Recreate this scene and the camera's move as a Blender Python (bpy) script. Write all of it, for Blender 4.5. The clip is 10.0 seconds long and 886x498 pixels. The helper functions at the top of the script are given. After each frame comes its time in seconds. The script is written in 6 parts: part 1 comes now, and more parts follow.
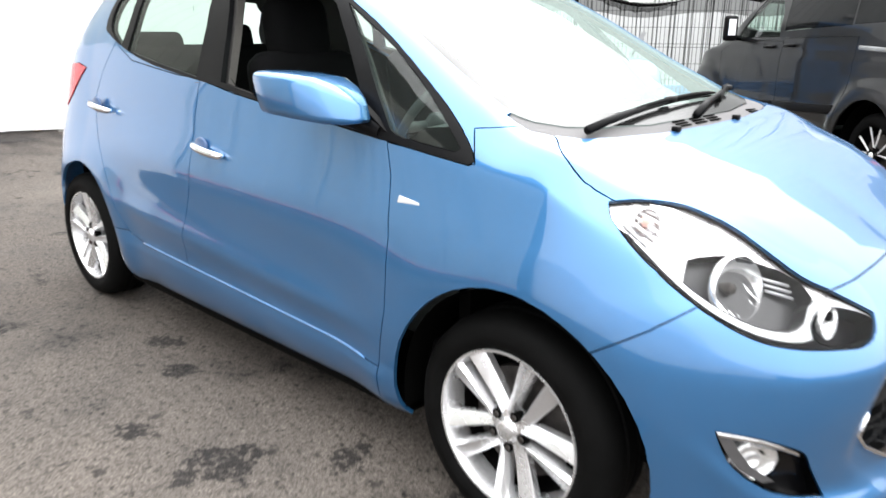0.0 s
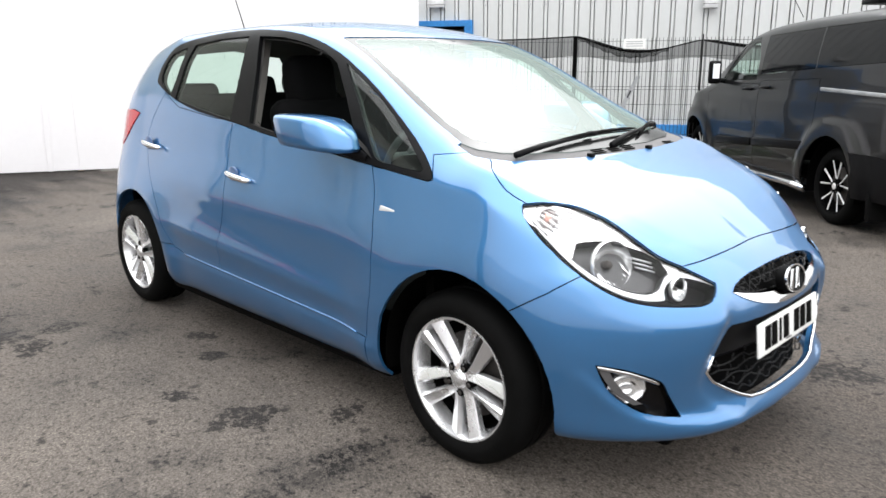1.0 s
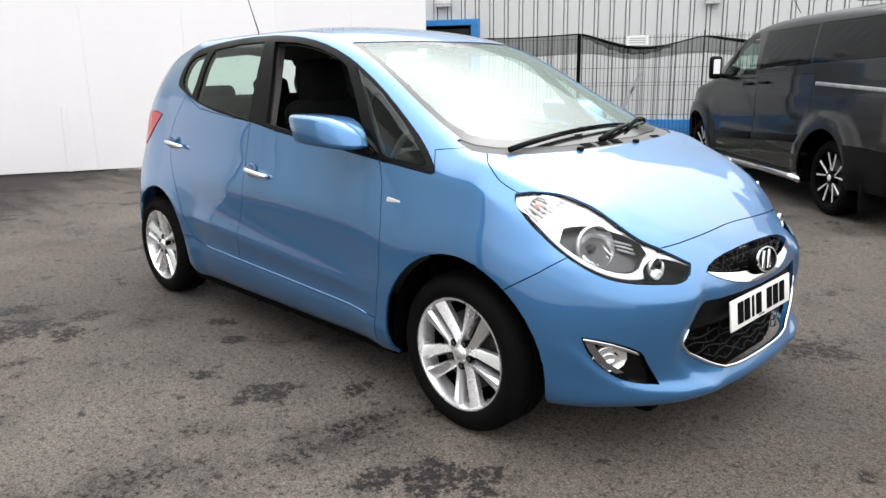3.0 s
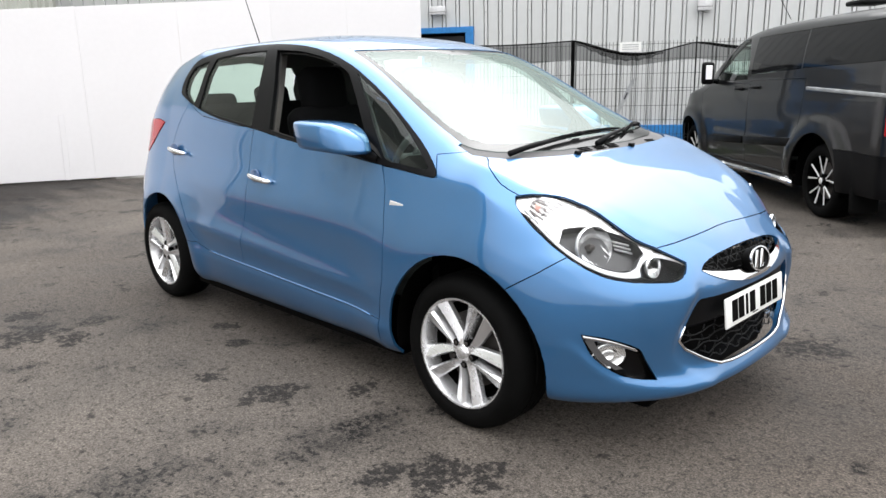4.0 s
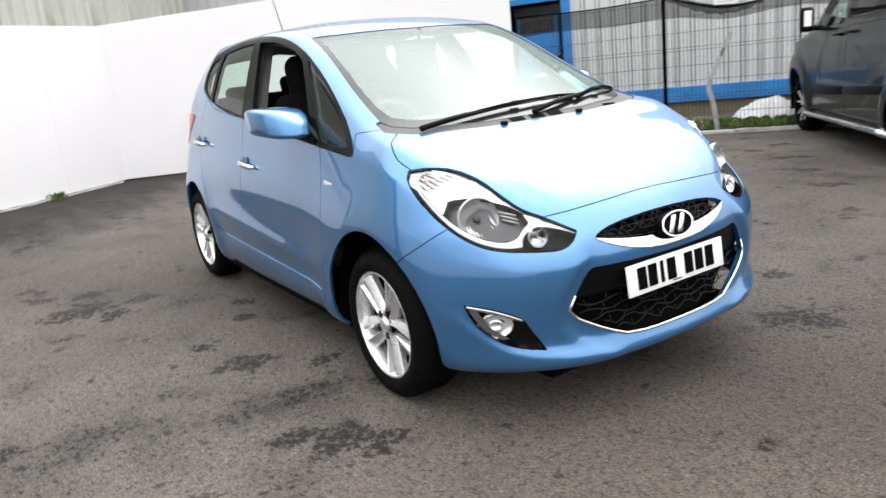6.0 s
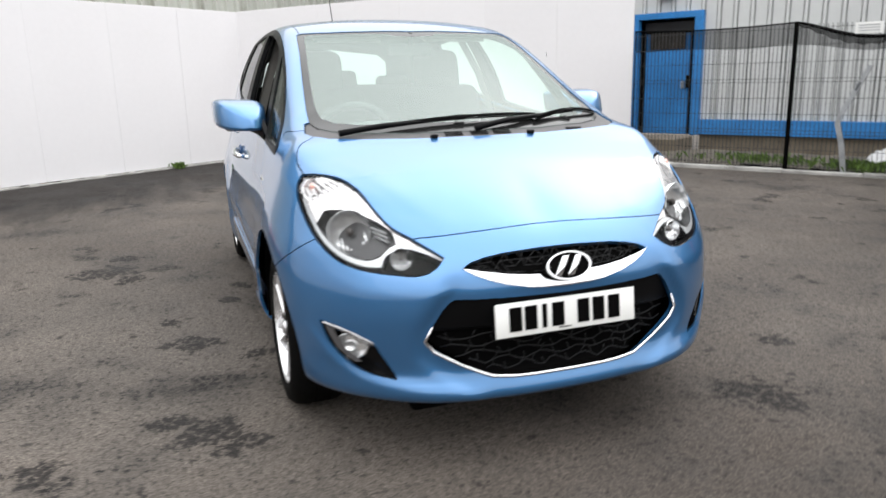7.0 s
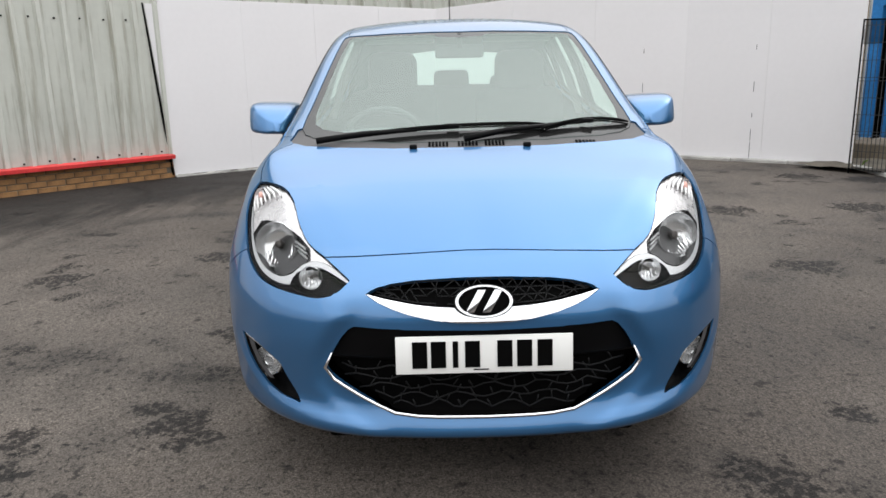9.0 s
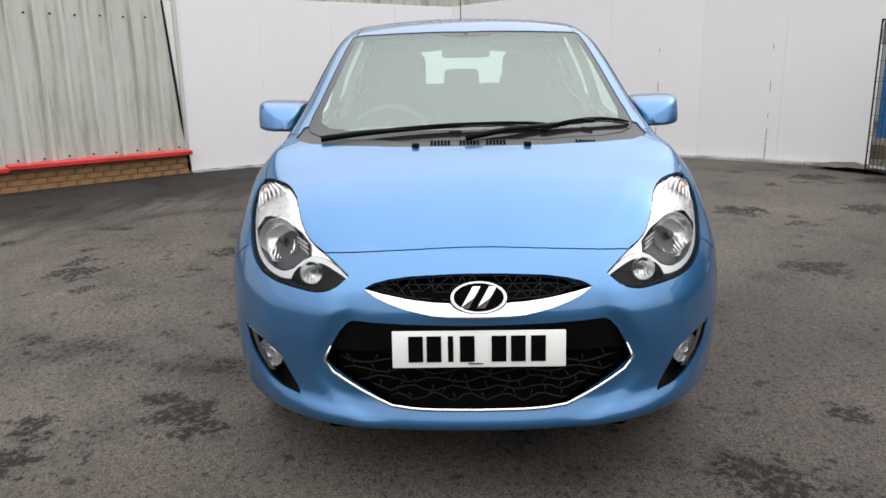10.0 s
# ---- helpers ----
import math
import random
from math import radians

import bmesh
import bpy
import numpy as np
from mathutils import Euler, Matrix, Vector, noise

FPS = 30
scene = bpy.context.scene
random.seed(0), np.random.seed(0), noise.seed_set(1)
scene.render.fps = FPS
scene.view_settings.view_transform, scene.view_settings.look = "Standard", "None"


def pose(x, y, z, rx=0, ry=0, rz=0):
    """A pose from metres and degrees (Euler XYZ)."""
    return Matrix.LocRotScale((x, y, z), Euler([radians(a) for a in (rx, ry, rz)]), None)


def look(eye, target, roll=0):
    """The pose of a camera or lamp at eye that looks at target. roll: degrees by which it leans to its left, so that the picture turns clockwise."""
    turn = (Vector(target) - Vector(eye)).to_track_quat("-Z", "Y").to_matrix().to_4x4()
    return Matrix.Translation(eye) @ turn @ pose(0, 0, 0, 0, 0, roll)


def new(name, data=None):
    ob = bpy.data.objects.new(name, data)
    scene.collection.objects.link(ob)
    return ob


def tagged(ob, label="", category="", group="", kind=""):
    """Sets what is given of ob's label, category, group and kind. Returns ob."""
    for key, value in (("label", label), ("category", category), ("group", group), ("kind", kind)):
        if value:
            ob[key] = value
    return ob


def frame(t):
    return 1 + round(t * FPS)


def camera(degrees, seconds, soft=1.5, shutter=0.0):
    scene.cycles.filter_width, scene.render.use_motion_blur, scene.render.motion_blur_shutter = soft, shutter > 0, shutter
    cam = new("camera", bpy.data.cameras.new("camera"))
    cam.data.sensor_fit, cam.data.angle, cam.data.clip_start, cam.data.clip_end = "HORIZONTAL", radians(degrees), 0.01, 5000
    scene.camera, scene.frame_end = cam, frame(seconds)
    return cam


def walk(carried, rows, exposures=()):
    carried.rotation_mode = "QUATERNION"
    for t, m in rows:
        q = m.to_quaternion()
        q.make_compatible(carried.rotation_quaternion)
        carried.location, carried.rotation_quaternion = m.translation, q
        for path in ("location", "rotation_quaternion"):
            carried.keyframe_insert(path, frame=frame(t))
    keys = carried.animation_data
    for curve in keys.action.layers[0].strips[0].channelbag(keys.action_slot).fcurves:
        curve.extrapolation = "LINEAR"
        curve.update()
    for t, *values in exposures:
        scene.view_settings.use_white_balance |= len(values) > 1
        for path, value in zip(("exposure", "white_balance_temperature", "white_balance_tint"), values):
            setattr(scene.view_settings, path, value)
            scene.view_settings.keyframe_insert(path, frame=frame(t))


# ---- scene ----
cam = camera(62.8, 10.0, shutter=0.5)
PATH = [
    (0, (1.018, -2.164, 1.299), (-0.29, -0.764, 0.724), 0.3),
    (0.5, (1.302, -2.406, 1.316), (-0.007, -1.015, 0.722), -0.2),
    (1, (1.615, -2.519, 1.332), (0.241, -1.143, 0.865), -0.3),
    (1.5, (1.801, -2.572, 1.345), (0.399, -1.232, 0.855), -1.1),
    (2, (1.818, -2.608, 1.348), (0.411, -1.271, 0.865), -0.9),
    (2.5, (1.806, -2.636, 1.351), (0.407, -1.292, 0.868), -0.8),
    (4, (1.849, -2.745, 1.349), (0.463, -1.378, 0.893), -1.3),
    (4.5, (1.864, -2.762, 1.343), (0.45, -1.418, 0.902), -1.5),
    (5, (2.043, -2.655, 1.326), (0.581, -1.365, 0.881), -3.8),
    (5.5, (2.318, -2.421, 1.334), (0.79, -1.208, 0.894), -4.7),
    (5.7, (2.368, -2.288, 1.298), (0.795, -1.142, 0.836), -5.5),
    (6.8, (2.839, -1.368, 1.331), (1.036, -0.662, 0.830), -3.1),
    (7, (2.807, -1.164, 1.260), (0.975, -0.503, 0.802), -1.3),
    (7.5, (2.849, -0.786, 1.279), (0.954, -0.325, 0.835), -3.3),
    (8, (2.870, -0.444, 1.296), (0.938, -0.224, 0.830), -2.0),
    (8.5, (2.784, -0.230, 1.286), (0.841, -0.143, 0.820), -0.8),
    (9, (2.783, -0.131, 1.290), (0.837, -0.115, 0.826), -1.3),
    (9.5, (2.804, -0.086, 1.302), (0.857, -0.089, 0.847), -1.0),
    (10, (2.832, -0.070, 1.299), (0.888, -0.101, 0.829), -1.0),
]
EXPOSE = [(0, 1.05), (0.5, 0.83), (1.0, 0.62), (1.5, 0.50), (2.5, 0.36), (5.5, 0.46), (7.5, 0.04), (9.0, -0.16), (10, -0.20)]
walk(cam, [(t, look(eye, target, roll)) for t, eye, target, roll in PATH], EXPOSE)

# ---- light: overcast sky ----
world = bpy.data.worlds.new("overcast")
scene.world = world
world.use_nodes = True
wn, wl = world.node_tree.nodes, world.node_tree.links
sky = wn.new("ShaderNodeTexSky")
sky.sky_type = "NISHITA"
sky.sun_disc = False
sky.sun_elevation = radians(48)
sky.sun_rotation = radians(335)
sky.air_density = 1.0
sky.dust_density = 9.0
sky.ozone_density = 1.0
pale = wn.new("ShaderNodeHueSaturation")
pale.inputs["Saturation"].default_value = 0.05
wl.new(sky.outputs[0], pale.inputs["Color"])
wl.new(pale.outputs[0], wn["Background"].inputs["Color"])
deck, both_skies = wn.new("ShaderNodeBackground"), wn.new("ShaderNodeAddShader")
deck.inputs["Color"].default_value = (0.97, 0.985, 1.0, 1)
fall = wn.new("ShaderNodeFloatCurve")
lift = wn.new("ShaderNodeSeparateXYZ")
wl.new(wn.new("ShaderNodeTexCoord").outputs["Generated"], lift.inputs[0])
wl.new(lift.outputs["Z"], fall.inputs["Value"])
# the cloud is dull near the horizon and brightest overhead
rise = fall.mapping.curves[0].points
rise[0].location, rise[1].location = (0.0, 0.34), (1.0, 0.92)
for at, level in ((0.30, 0.40), (0.55, 0.48), (0.78, 0.86)):
    rise.new(at, level)
fall.mapping.update()
glow = wn.new("ShaderNodeMath")
glow.operation = "MULTIPLY"
glow.inputs[1].default_value = 3.0
wl.new(fall.outputs[0], glow.inputs[0])
wl.new(glow.outputs[0], deck.inputs["Strength"])
wl.new(wn["Background"].outputs[0], both_skies.inputs[0])
wl.new(deck.outputs[0], both_skies.inputs[1])
wl.new(both_skies.outputs[0], wn["World Output"].inputs["Surface"])
wn["Background"].inputs["Strength"].default_value = 0.05
sun = new("sun", bpy.data.lights.new("sun", "SUN"))
sun.data.energy = 0.8
sun.data.angle = radians(100)
sun.data.color = (1.0, 0.97, 0.93)
sun.matrix_world = look((9, 1.5, 8), (0, 0, 0))


# ---- materials ----
def material(name, colour, rough=0.5, metal=0.0, coat=0.0, **more):
    m = bpy.data.materials.new(name)
    m.use_nodes = True
    b = m.node_tree.nodes["Principled BSDF"]
    b.inputs["Base Color"].default_value = (*colour, 1)
    b.inputs["Roughness"].default_value = rough
    b.inputs["Metallic"].default_value = metal
    b.inputs["Coat Weight"].default_value = coat
    b.inputs["Coat Roughness"].default_value = 0.02
    for key, value in more.items():
        b.inputs[key.replace("_", " ")].default_value = value
    return m


def nodes_of(m):
    return m.node_tree.nodes, m.node_tree.links, m.node_tree.nodes["Principled BSDF"]


def noise_at(m, scale, detail=4.0, rough=0.55, stretch=None, coords="Object"):
    n, l, b = nodes_of(m)
    tc = n.new("ShaderNodeTexCoord")
    t = n.new("ShaderNodeTexNoise")
    t.inputs["Scale"].default_value = scale
    t.inputs["Detail"].default_value = detail
    t.inputs["Roughness"].default_value = rough
    if stretch:
        mp = n.new("ShaderNodeMapping")
        mp.inputs["Scale"].default_value = stretch
        l.new(tc.outputs[coords], mp.inputs[0])
        l.new(mp.outputs[0], t.inputs["Vector"])
    else:
        l.new(tc.outputs[coords], t.inputs["Vector"])
    return t


def ramp(m, source, stops):
    n, l, b = nodes_of(m)
    r = n.new("ShaderNodeValToRGB")
    l.new(source, r.inputs[0])
    e = r.color_ramp.elements
    while len(e) < len(stops):
        e.new(0.5)
    for k, (at, c) in zip(e, stops):
        k.position = at
        k.color = (c, c, c, 1) if isinstance(c, (int, float)) else (*c, 1)
    return r.outputs[0]


def mix(m, kind, fac, a, b2):
    n, l, b = nodes_of(m)
    x = n.new("ShaderNodeMix")
    x.data_type, x.blend_type = "RGBA", kind
    for socket, v in ((x.inputs[0], fac), (x.inputs[6], a), (x.inputs[7], b2)):
        if isinstance(v, (int, float)):
            socket.default_value = v
        elif isinstance(v, tuple):
            socket.default_value = (*v, 1)
        else:
            l.new(v, socket)
    return x.outputs[2]


def ranged(m, source, low, high_end):
    n, l, b = nodes_of(m)
    r = n.new("ShaderNodeMapRange")
    r.inputs["From Min"].default_value = low
    r.inputs["From Max"].default_value = high_end
    l.new(source, r.inputs["Value"])
    return r.outputs[0]


def bump(m, height, strength=0.3, distance=0.01, normal=None):
    n, l, b = nodes_of(m)
    x = n.new("ShaderNodeBump")
    x.inputs["Strength"].default_value = strength
    x.inputs["Distance"].default_value = distance
    l.new(height, x.inputs["Height"])
    if normal:
        l.new(normal, x.inputs["Normal"])
    l.new(x.outputs[0], b.inputs["Normal"])
    return x.outputs[0]


def paint(name, colour, rough=0.28, metal=0.5, dust_veil=0.12, coat=0.6):
    m = material(name, colour, rough, metal, coat)
    n, l, b = nodes_of(m)
    film = noise_at(m, 2.2, 5)
    l.new(mix(m, "MIX", ramp(m, film.outputs[0], [(0.42, 0.0), (0.70, dust_veil)]), colour, tuple(c * 0.85 + 0.03 for c in colour)), b.inputs["Base Color"])
    return m


def worn(name, colour, rough=0.6, spread=0.25, scale=3.0, fine=60.0, relief=0.15, metal=0.0, coords="Object", spec=0.5, fleck=0.6):
    m = material(name, colour, rough, metal, Specular_IOR_Level=spec)
    n, l, b = nodes_of(m)
    big, small = noise_at(m, scale, 6, coords=coords), noise_at(m, fine, 4, coords=coords)
    c = mix(m, "MULTIPLY", 1.0, colour, ramp(m, big.outputs[0], [(0.36, 1 - spread), (0.64, 1 + spread * 0.5)]))
    c = mix(m, "MULTIPLY", fleck, c, ramp(m, small.outputs[0], [(0.38, 0.82), (0.62, 1.08)]))
    l.new(c, b.inputs["Base Color"])
    l.new(ramp(m, big.outputs[0], [(0.3, rough * 0.85), (0.7, min(1.0, rough * 1.15))]), b.inputs["Roughness"])
    bump(m, small.outputs[0], relief, 0.004)
    return m


def grimed(*args, **more):
    """A worn surface with rain streaks that run down it."""
    m = worn(*args, **more)
    n, l, b = nodes_of(m)
    streak = noise_at(m, 1.0, 5, 0.6, (11, 11, 0.7))
    c = mix(m, "MULTIPLY", 1.0, b.inputs["Base Color"].links[0].from_socket, ramp(m, streak.outputs[0], [(0.36, (0.72, 0.70, 0.66)), (0.46, (1.0, 1.0, 1.0)), (0.7, (1.06, 1.06, 1.06))]))
    l.new(c, b.inputs["Base Color"])
    return m


def glass(name, colour=(0.9, 1.0, 0.97), gloss_at_front=0.05, haze=0.0, gloss_at_edge=1.0):
    """A thin pane: clear or tinted straight through, with a gloss that rises at grazing angles."""
    m = bpy.data.materials.new(name)
    m.use_nodes = True
    n, l = m.node_tree.nodes, m.node_tree.links
    n.remove(n["Principled BSDF"])
    clear, gloss, blend, facing = n.new("ShaderNodeBsdfTransparent"), n.new("ShaderNodeBsdfGlossy"), n.new("ShaderNodeMixShader"), n.new("ShaderNodeLayerWeight")
    clear.inputs[0].default_value = (*colour, 1)
    gloss.inputs["Roughness"].default_value = 0.015
    facing.inputs["Blend"].default_value = 0.5
    steep, rise = n.new("ShaderNodeMath"), n.new("ShaderNodeMapRange")
    steep.operation = "POWER"
    steep.inputs[1].default_value = 5.0
    l.new(facing.outputs["Facing"], steep.inputs[0])
    l.new(steep.outputs[0], rise.inputs["Value"])
    rise.inputs["To Min"].default_value = gloss_at_front
    rise.inputs["To Max"].default_value = gloss_at_edge if gloss_at_front else 0.0
    l.new(rise.outputs[0], blend.inputs[0])
    l.new(gloss.outputs[0], blend.inputs[2])
    # pale diffuse layer: reflected sky veil and glare put into the pane's colour
    if haze:
        dust_veil, thin = n.new("ShaderNodeBsdfDiffuse"), n.new("ShaderNodeMixShader")
        dust_veil.inputs[0].default_value = (0.68, 0.85, 0.78, 1)
        thin.inputs[0].default_value = haze
        l.new(clear.outputs[0], thin.inputs[1])
        l.new(dust_veil.outputs[0], thin.inputs[2])
        l.new(thin.outputs[0], blend.inputs[1])
    else:
        l.new(clear.outputs[0], blend.inputs[1])
    l.new(blend.outputs[0], n["Material Output"].inputs[0])
    return m


BROKEN = ((0.22, -1.15, 0.15), (0.33, -1.0, 0.07), (0.05, -1.28, 0.09), (-0.82, -1.19, 0.13), (-1.53, -0.97, 0.07), (-1.85, -0.88, 0.08), (-0.57, -0.90, 0.08), (-2.55, -1.72, 0.20), (-2.95, -1.58, 0.13), (-2.27, -1.54, 0.11), (-1.23, -1.29, 0.07), (-1.86, 2.36, 0.20), (0.73, 0.97, 0.16), (0.25, 1.43, 0.09), (0.55, -1.64, 0.10), (0.26, -1.72, 0.09), (-2.0, -2.7, 0.20), (-6.0, 4.3, 0.30), (-5.6, 5.0, 0.30), (-3.9, 3.9, 0.30), (-3.9, 2.6, 0.25))


def asphalt():
    m = material("asphalt", (0.06, 0.058, 0.056), 0.9, Specular_IOR_Level=0.25)
    n, l, b = nodes_of(m)
    broad = noise_at(m, 0.22, 5, 0.6)
    patch = noise_at(m, 1.1, 9, 0.7)
    blot = noise_at(m, 1.9, 3, 0.55)
    pits = noise_at(m, 7.0, 3, 0.55)
    crumb = noise_at(m, 34, 6, 0.72)
    grain = noise_at(m, 110, 3, 0.8)
    chips = n.new("ShaderNodeTexVoronoi")
    chips.inputs["Scale"].default_value = 95
    stones = n.new("ShaderNodeTexVoronoi")
    stones.inputs["Scale"].default_value = 190
    for v in (chips, stones):
        l.new(grain.inputs["Vector"].links[0].from_socket, v.inputs["Vector"])
    c = mix(m, "MIX", ramp(m, broad.outputs[0], [(0.42, 0.0), (0.58, 1.0)]), (0.068, 0.058, 0.0505), (0.101, 0.087, 0.0755))
    c = mix(m, "MULTIPLY", 1.0, c, ramp(m, patch.outputs[0], [(0.36, 0.50), (0.47, 0.95), (0.64, 1.25)]))
    worn_out = ramp(m, blot.outputs[0], [(0.345, 1.0), (0.385, 0.0)])
    spots = ramp(m, pits.outputs[0], [(0.30, 1.0), (0.345, 0.0)])
    rough_up = ramp(m, crumb.outputs[0], [(0.48, 0.0), (0.505, 1.0)])
    c = mix(m, "MULTIPLY", mix(m, "MULTIPLY", 1.0, worn_out, rough_up), c, (0.10, 0.10, 0.105))
    loose = n.new("ShaderNodeMath")
    loose.operation = "MULTIPLY_ADD"
    loose.inputs[1].default_value = 0.95
    l.new(patch.outputs[0], loose.inputs[0])
    l.new(crumb.outputs[0], loose.inputs[2])
    c = mix(m, "MULTIPLY", ramp(m, ranged(m, loose.outputs[0], 0.6, 1.35), [(0.27, 1.0), (0.305, 0.0)]), c, (0.24, 0.24, 0.25))
    c = mix(m, "MULTIPLY", spots, c, (0.34, 0.34, 0.35))
    # places where the surface has broken up and holds dirt
    nearest = None
    for x, y, r in BROKEN:
        away, size = n.new("ShaderNodeVectorMath"), n.new("ShaderNodeMath")
        away.operation, size.operation = "DISTANCE", "DIVIDE"
        away.inputs[1].default_value = (x, y, 0)
        size.inputs[1].default_value = r
        l.new(grain.inputs["Vector"].links[0].from_socket, away.inputs[0])
        l.new(away.outputs["Value"], size.inputs[0])
        if nearest:
            least = n.new("ShaderNodeMath")
            least.operation = "MINIMUM"
            l.new(nearest, least.inputs[0])
            l.new(size.outputs[0], least.inputs[1])
            nearest = least.outputs[0]
        else:
            nearest = size.outputs[0]
    ragged, coarse = noise_at(m, 9.0, 6, 0.7), n.new("ShaderNodeMath")
    coarse.operation = "MULTIPLY_ADD"
    coarse.inputs[1].default_value = 4.5
    l.new(ragged.outputs[0], coarse.inputs[0])
    l.new(nearest, coarse.inputs[2])
    pitted = ramp(m, ranged(m, coarse.outputs[0], 1.5, 4.5), [(0.51, 1.0), (0.56, 0.0)])
    clods = noise_at(m, 30.0, 5, 0.7)
    c = mix(m, "MULTIPLY", mix(m, "MULTIPLY", 1.0, pitted, ramp(m, clods.outputs[0], [(0.43, 0.15), (0.49, 1.0)])), c, (0.20, 0.20, 0.21))
    c = mix(m, "MULTIPLY", 1.0, c, ramp(m, crumb.outputs[0], [(0.37, 0.45), (0.45, 1.0), (0.64, 1.25)]))
    c = mix(m, "MULTIPLY", 1.0, c, ramp(m, grain.outputs[0], [(0.36, 0.50), (0.5, 1.0), (0.65, 1.48)]))
    c = mix(m, "MULTIPLY", 0.9, c, ramp(m, stones.outputs["Color"], [(0.1, 0.58), (0.9, 1.42)]))
    c = mix(m, "MULTIPLY", 0.8, c, ramp(m, chips.outputs["Color"], [(0.06, 0.30), (0.2, 1.0), (0.90, 1.0), (0.98, 1.6)]))
    # the asphalt is darker ahead of the parking row, with a ragged edge
    ahead_xyz, far = n.new("ShaderNodeSeparateXYZ"), n.new("ShaderNodeMath")
    l.new(grain.inputs["Vector"].links[0].from_socket, ahead_xyz.inputs[0])
    far.operation = "MULTIPLY_ADD"
    far.inputs[1].default_value = 2.6
    l.new(patch.outputs[0], far.inputs[0])
    l.new(ahead_xyz.outputs["X"], far.inputs[2])
    c = mix(m, "MULTIPLY", ramp(m, ranged(m, far.outputs[0], 0.0, 5.0), [(0.30, 0.0), (0.52, 1.0)]), c, (0.72, 0.70, 0.68))
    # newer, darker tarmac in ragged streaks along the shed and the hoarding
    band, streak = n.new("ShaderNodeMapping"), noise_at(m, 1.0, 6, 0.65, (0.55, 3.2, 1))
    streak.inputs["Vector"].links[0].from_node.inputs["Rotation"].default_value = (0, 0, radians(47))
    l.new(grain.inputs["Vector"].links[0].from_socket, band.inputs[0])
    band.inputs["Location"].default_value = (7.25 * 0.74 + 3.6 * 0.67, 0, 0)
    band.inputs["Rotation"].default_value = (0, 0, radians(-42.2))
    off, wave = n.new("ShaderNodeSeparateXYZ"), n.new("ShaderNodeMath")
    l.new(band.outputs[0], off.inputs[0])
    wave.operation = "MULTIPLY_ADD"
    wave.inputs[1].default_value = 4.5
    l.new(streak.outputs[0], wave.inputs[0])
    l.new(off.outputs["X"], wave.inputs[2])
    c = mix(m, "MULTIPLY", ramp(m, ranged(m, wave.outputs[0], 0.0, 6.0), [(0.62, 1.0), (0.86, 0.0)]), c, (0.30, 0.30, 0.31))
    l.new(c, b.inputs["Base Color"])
    l.new(ramp(m, patch.outputs[0], [(0.36, 0.66), (0.6, 0.92)]), b.inputs["Roughness"])
    x = bump(m, stones.outputs["Distance"], 0.6, 0.004)
    x = bump(m, grain.outputs[0], 0.6, 0.008, x)
    bump(m, crumb.outputs[0], 0.45, 0.014, x)
    return m


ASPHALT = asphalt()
BLUE = paint("blue_metallic_paint", (0.033, 0.155, 0.355), rough=0.34, metal=0.66, coat=1.0)
nodes_of(BLUE)[2].inputs["Coat IOR"].default_value = 1.66
VANGREY = paint("dark_grey_metallic_paint", (0.0085, 0.009, 0.010), rough=0.30, metal=0.5, dust_veil=0.1, coat=0.6)
WHITEBOARD = worn("white_painted_board", (0.75, 0.735, 0.75), 0.6, 0.03, 0.35, 14, 0.02, fleck=0.05)
CLAD = worn("pale_grey_cladding", (0.55, 0.56, 0.56), 0.5, 0.07, 0.5, 9, 0.02, fleck=0.1)
CLAD_OLD = grimed("weathered_cream_cladding", (0.50, 0.51, 0.465), 0.55, 0.10, 0.6, 9, 0.02, fleck=0.15)
BLUEDOOR = worn("blue_painted_steel", (0.02, 0.19, 0.50), 0.45, 0.2, 2.0, 30, 0.08)
REDTRIM = worn("faded_red_flashing", (0.66, 0.045, 0.045), 0.5, 0.2, 4, 40, 0.1, fleck=0.3)
BRICK = worn("tan_brick", (0.29, 0.155, 0.065), 0.85, 0.35, 6, 70, 0.4)
MORTAR = worn("mortar", (0.17, 0.14, 0.105), 0.95, 0.2, 6, 90, 0.4)
RUST = worn("rusty_blue_panel", (0.06, 0.05, 0.045), 0.8, 0.5, 5, 40, 0.3)
CONCRETE = worn("concrete", (0.40, 0.39, 0.37), 0.9, 0.35, 3, 60, 0.4)
DIRT = worn("bare_earth", (0.11, 0.095, 0.075), 0.95, 0.45, 2.5, 40, 0.8)
TRIM = worn("black_trim_plastic", (0.004, 0.004, 0.0045), 0.42, 0.2, 6, 200, 0.08, spec=0.10)
GLOSSBLACK = material("gloss_black", (0.003, 0.003, 0.0035), 0.15, 0.0, 0.0, Specular_IOR_Level=0.22)
COWLGREY = worn("grey_cowl_plastic", (0.075, 0.072, 0.074), 0.6, 0.2, 8, 200, 0.15)
RUBBER = worn("tyre_rubber", (0.004, 0.004, 0.004), 0.7, 0.3, 9, 120, 0.15, spec=0.06)
ALLOY = worn("silver_alloy", (0.80, 0.80, 0.81), 0.27, 0.05, 8, 160, 0.01, metal=0.8, fleck=0.1)
DARKALLOY = worn("dark_alloy", (0.03, 0.03, 0.032), 0.35, 0.15, 8, 120, 0.03, metal=0.5)
CUTALLOY = worn("bright_cut_alloy", (0.80, 0.79, 0.78), 0.4, 0.05, 8, 160, 0.01, metal=0.25, fleck=0.1)
CHROME = material("chrome", (0.82, 0.83, 0.85), 0.07, 1.0)
STEEL = worn("brake_steel", (0.09, 0.082, 0.078), 0.5, 0.3, 20, 120, 0.1, metal=0.8)
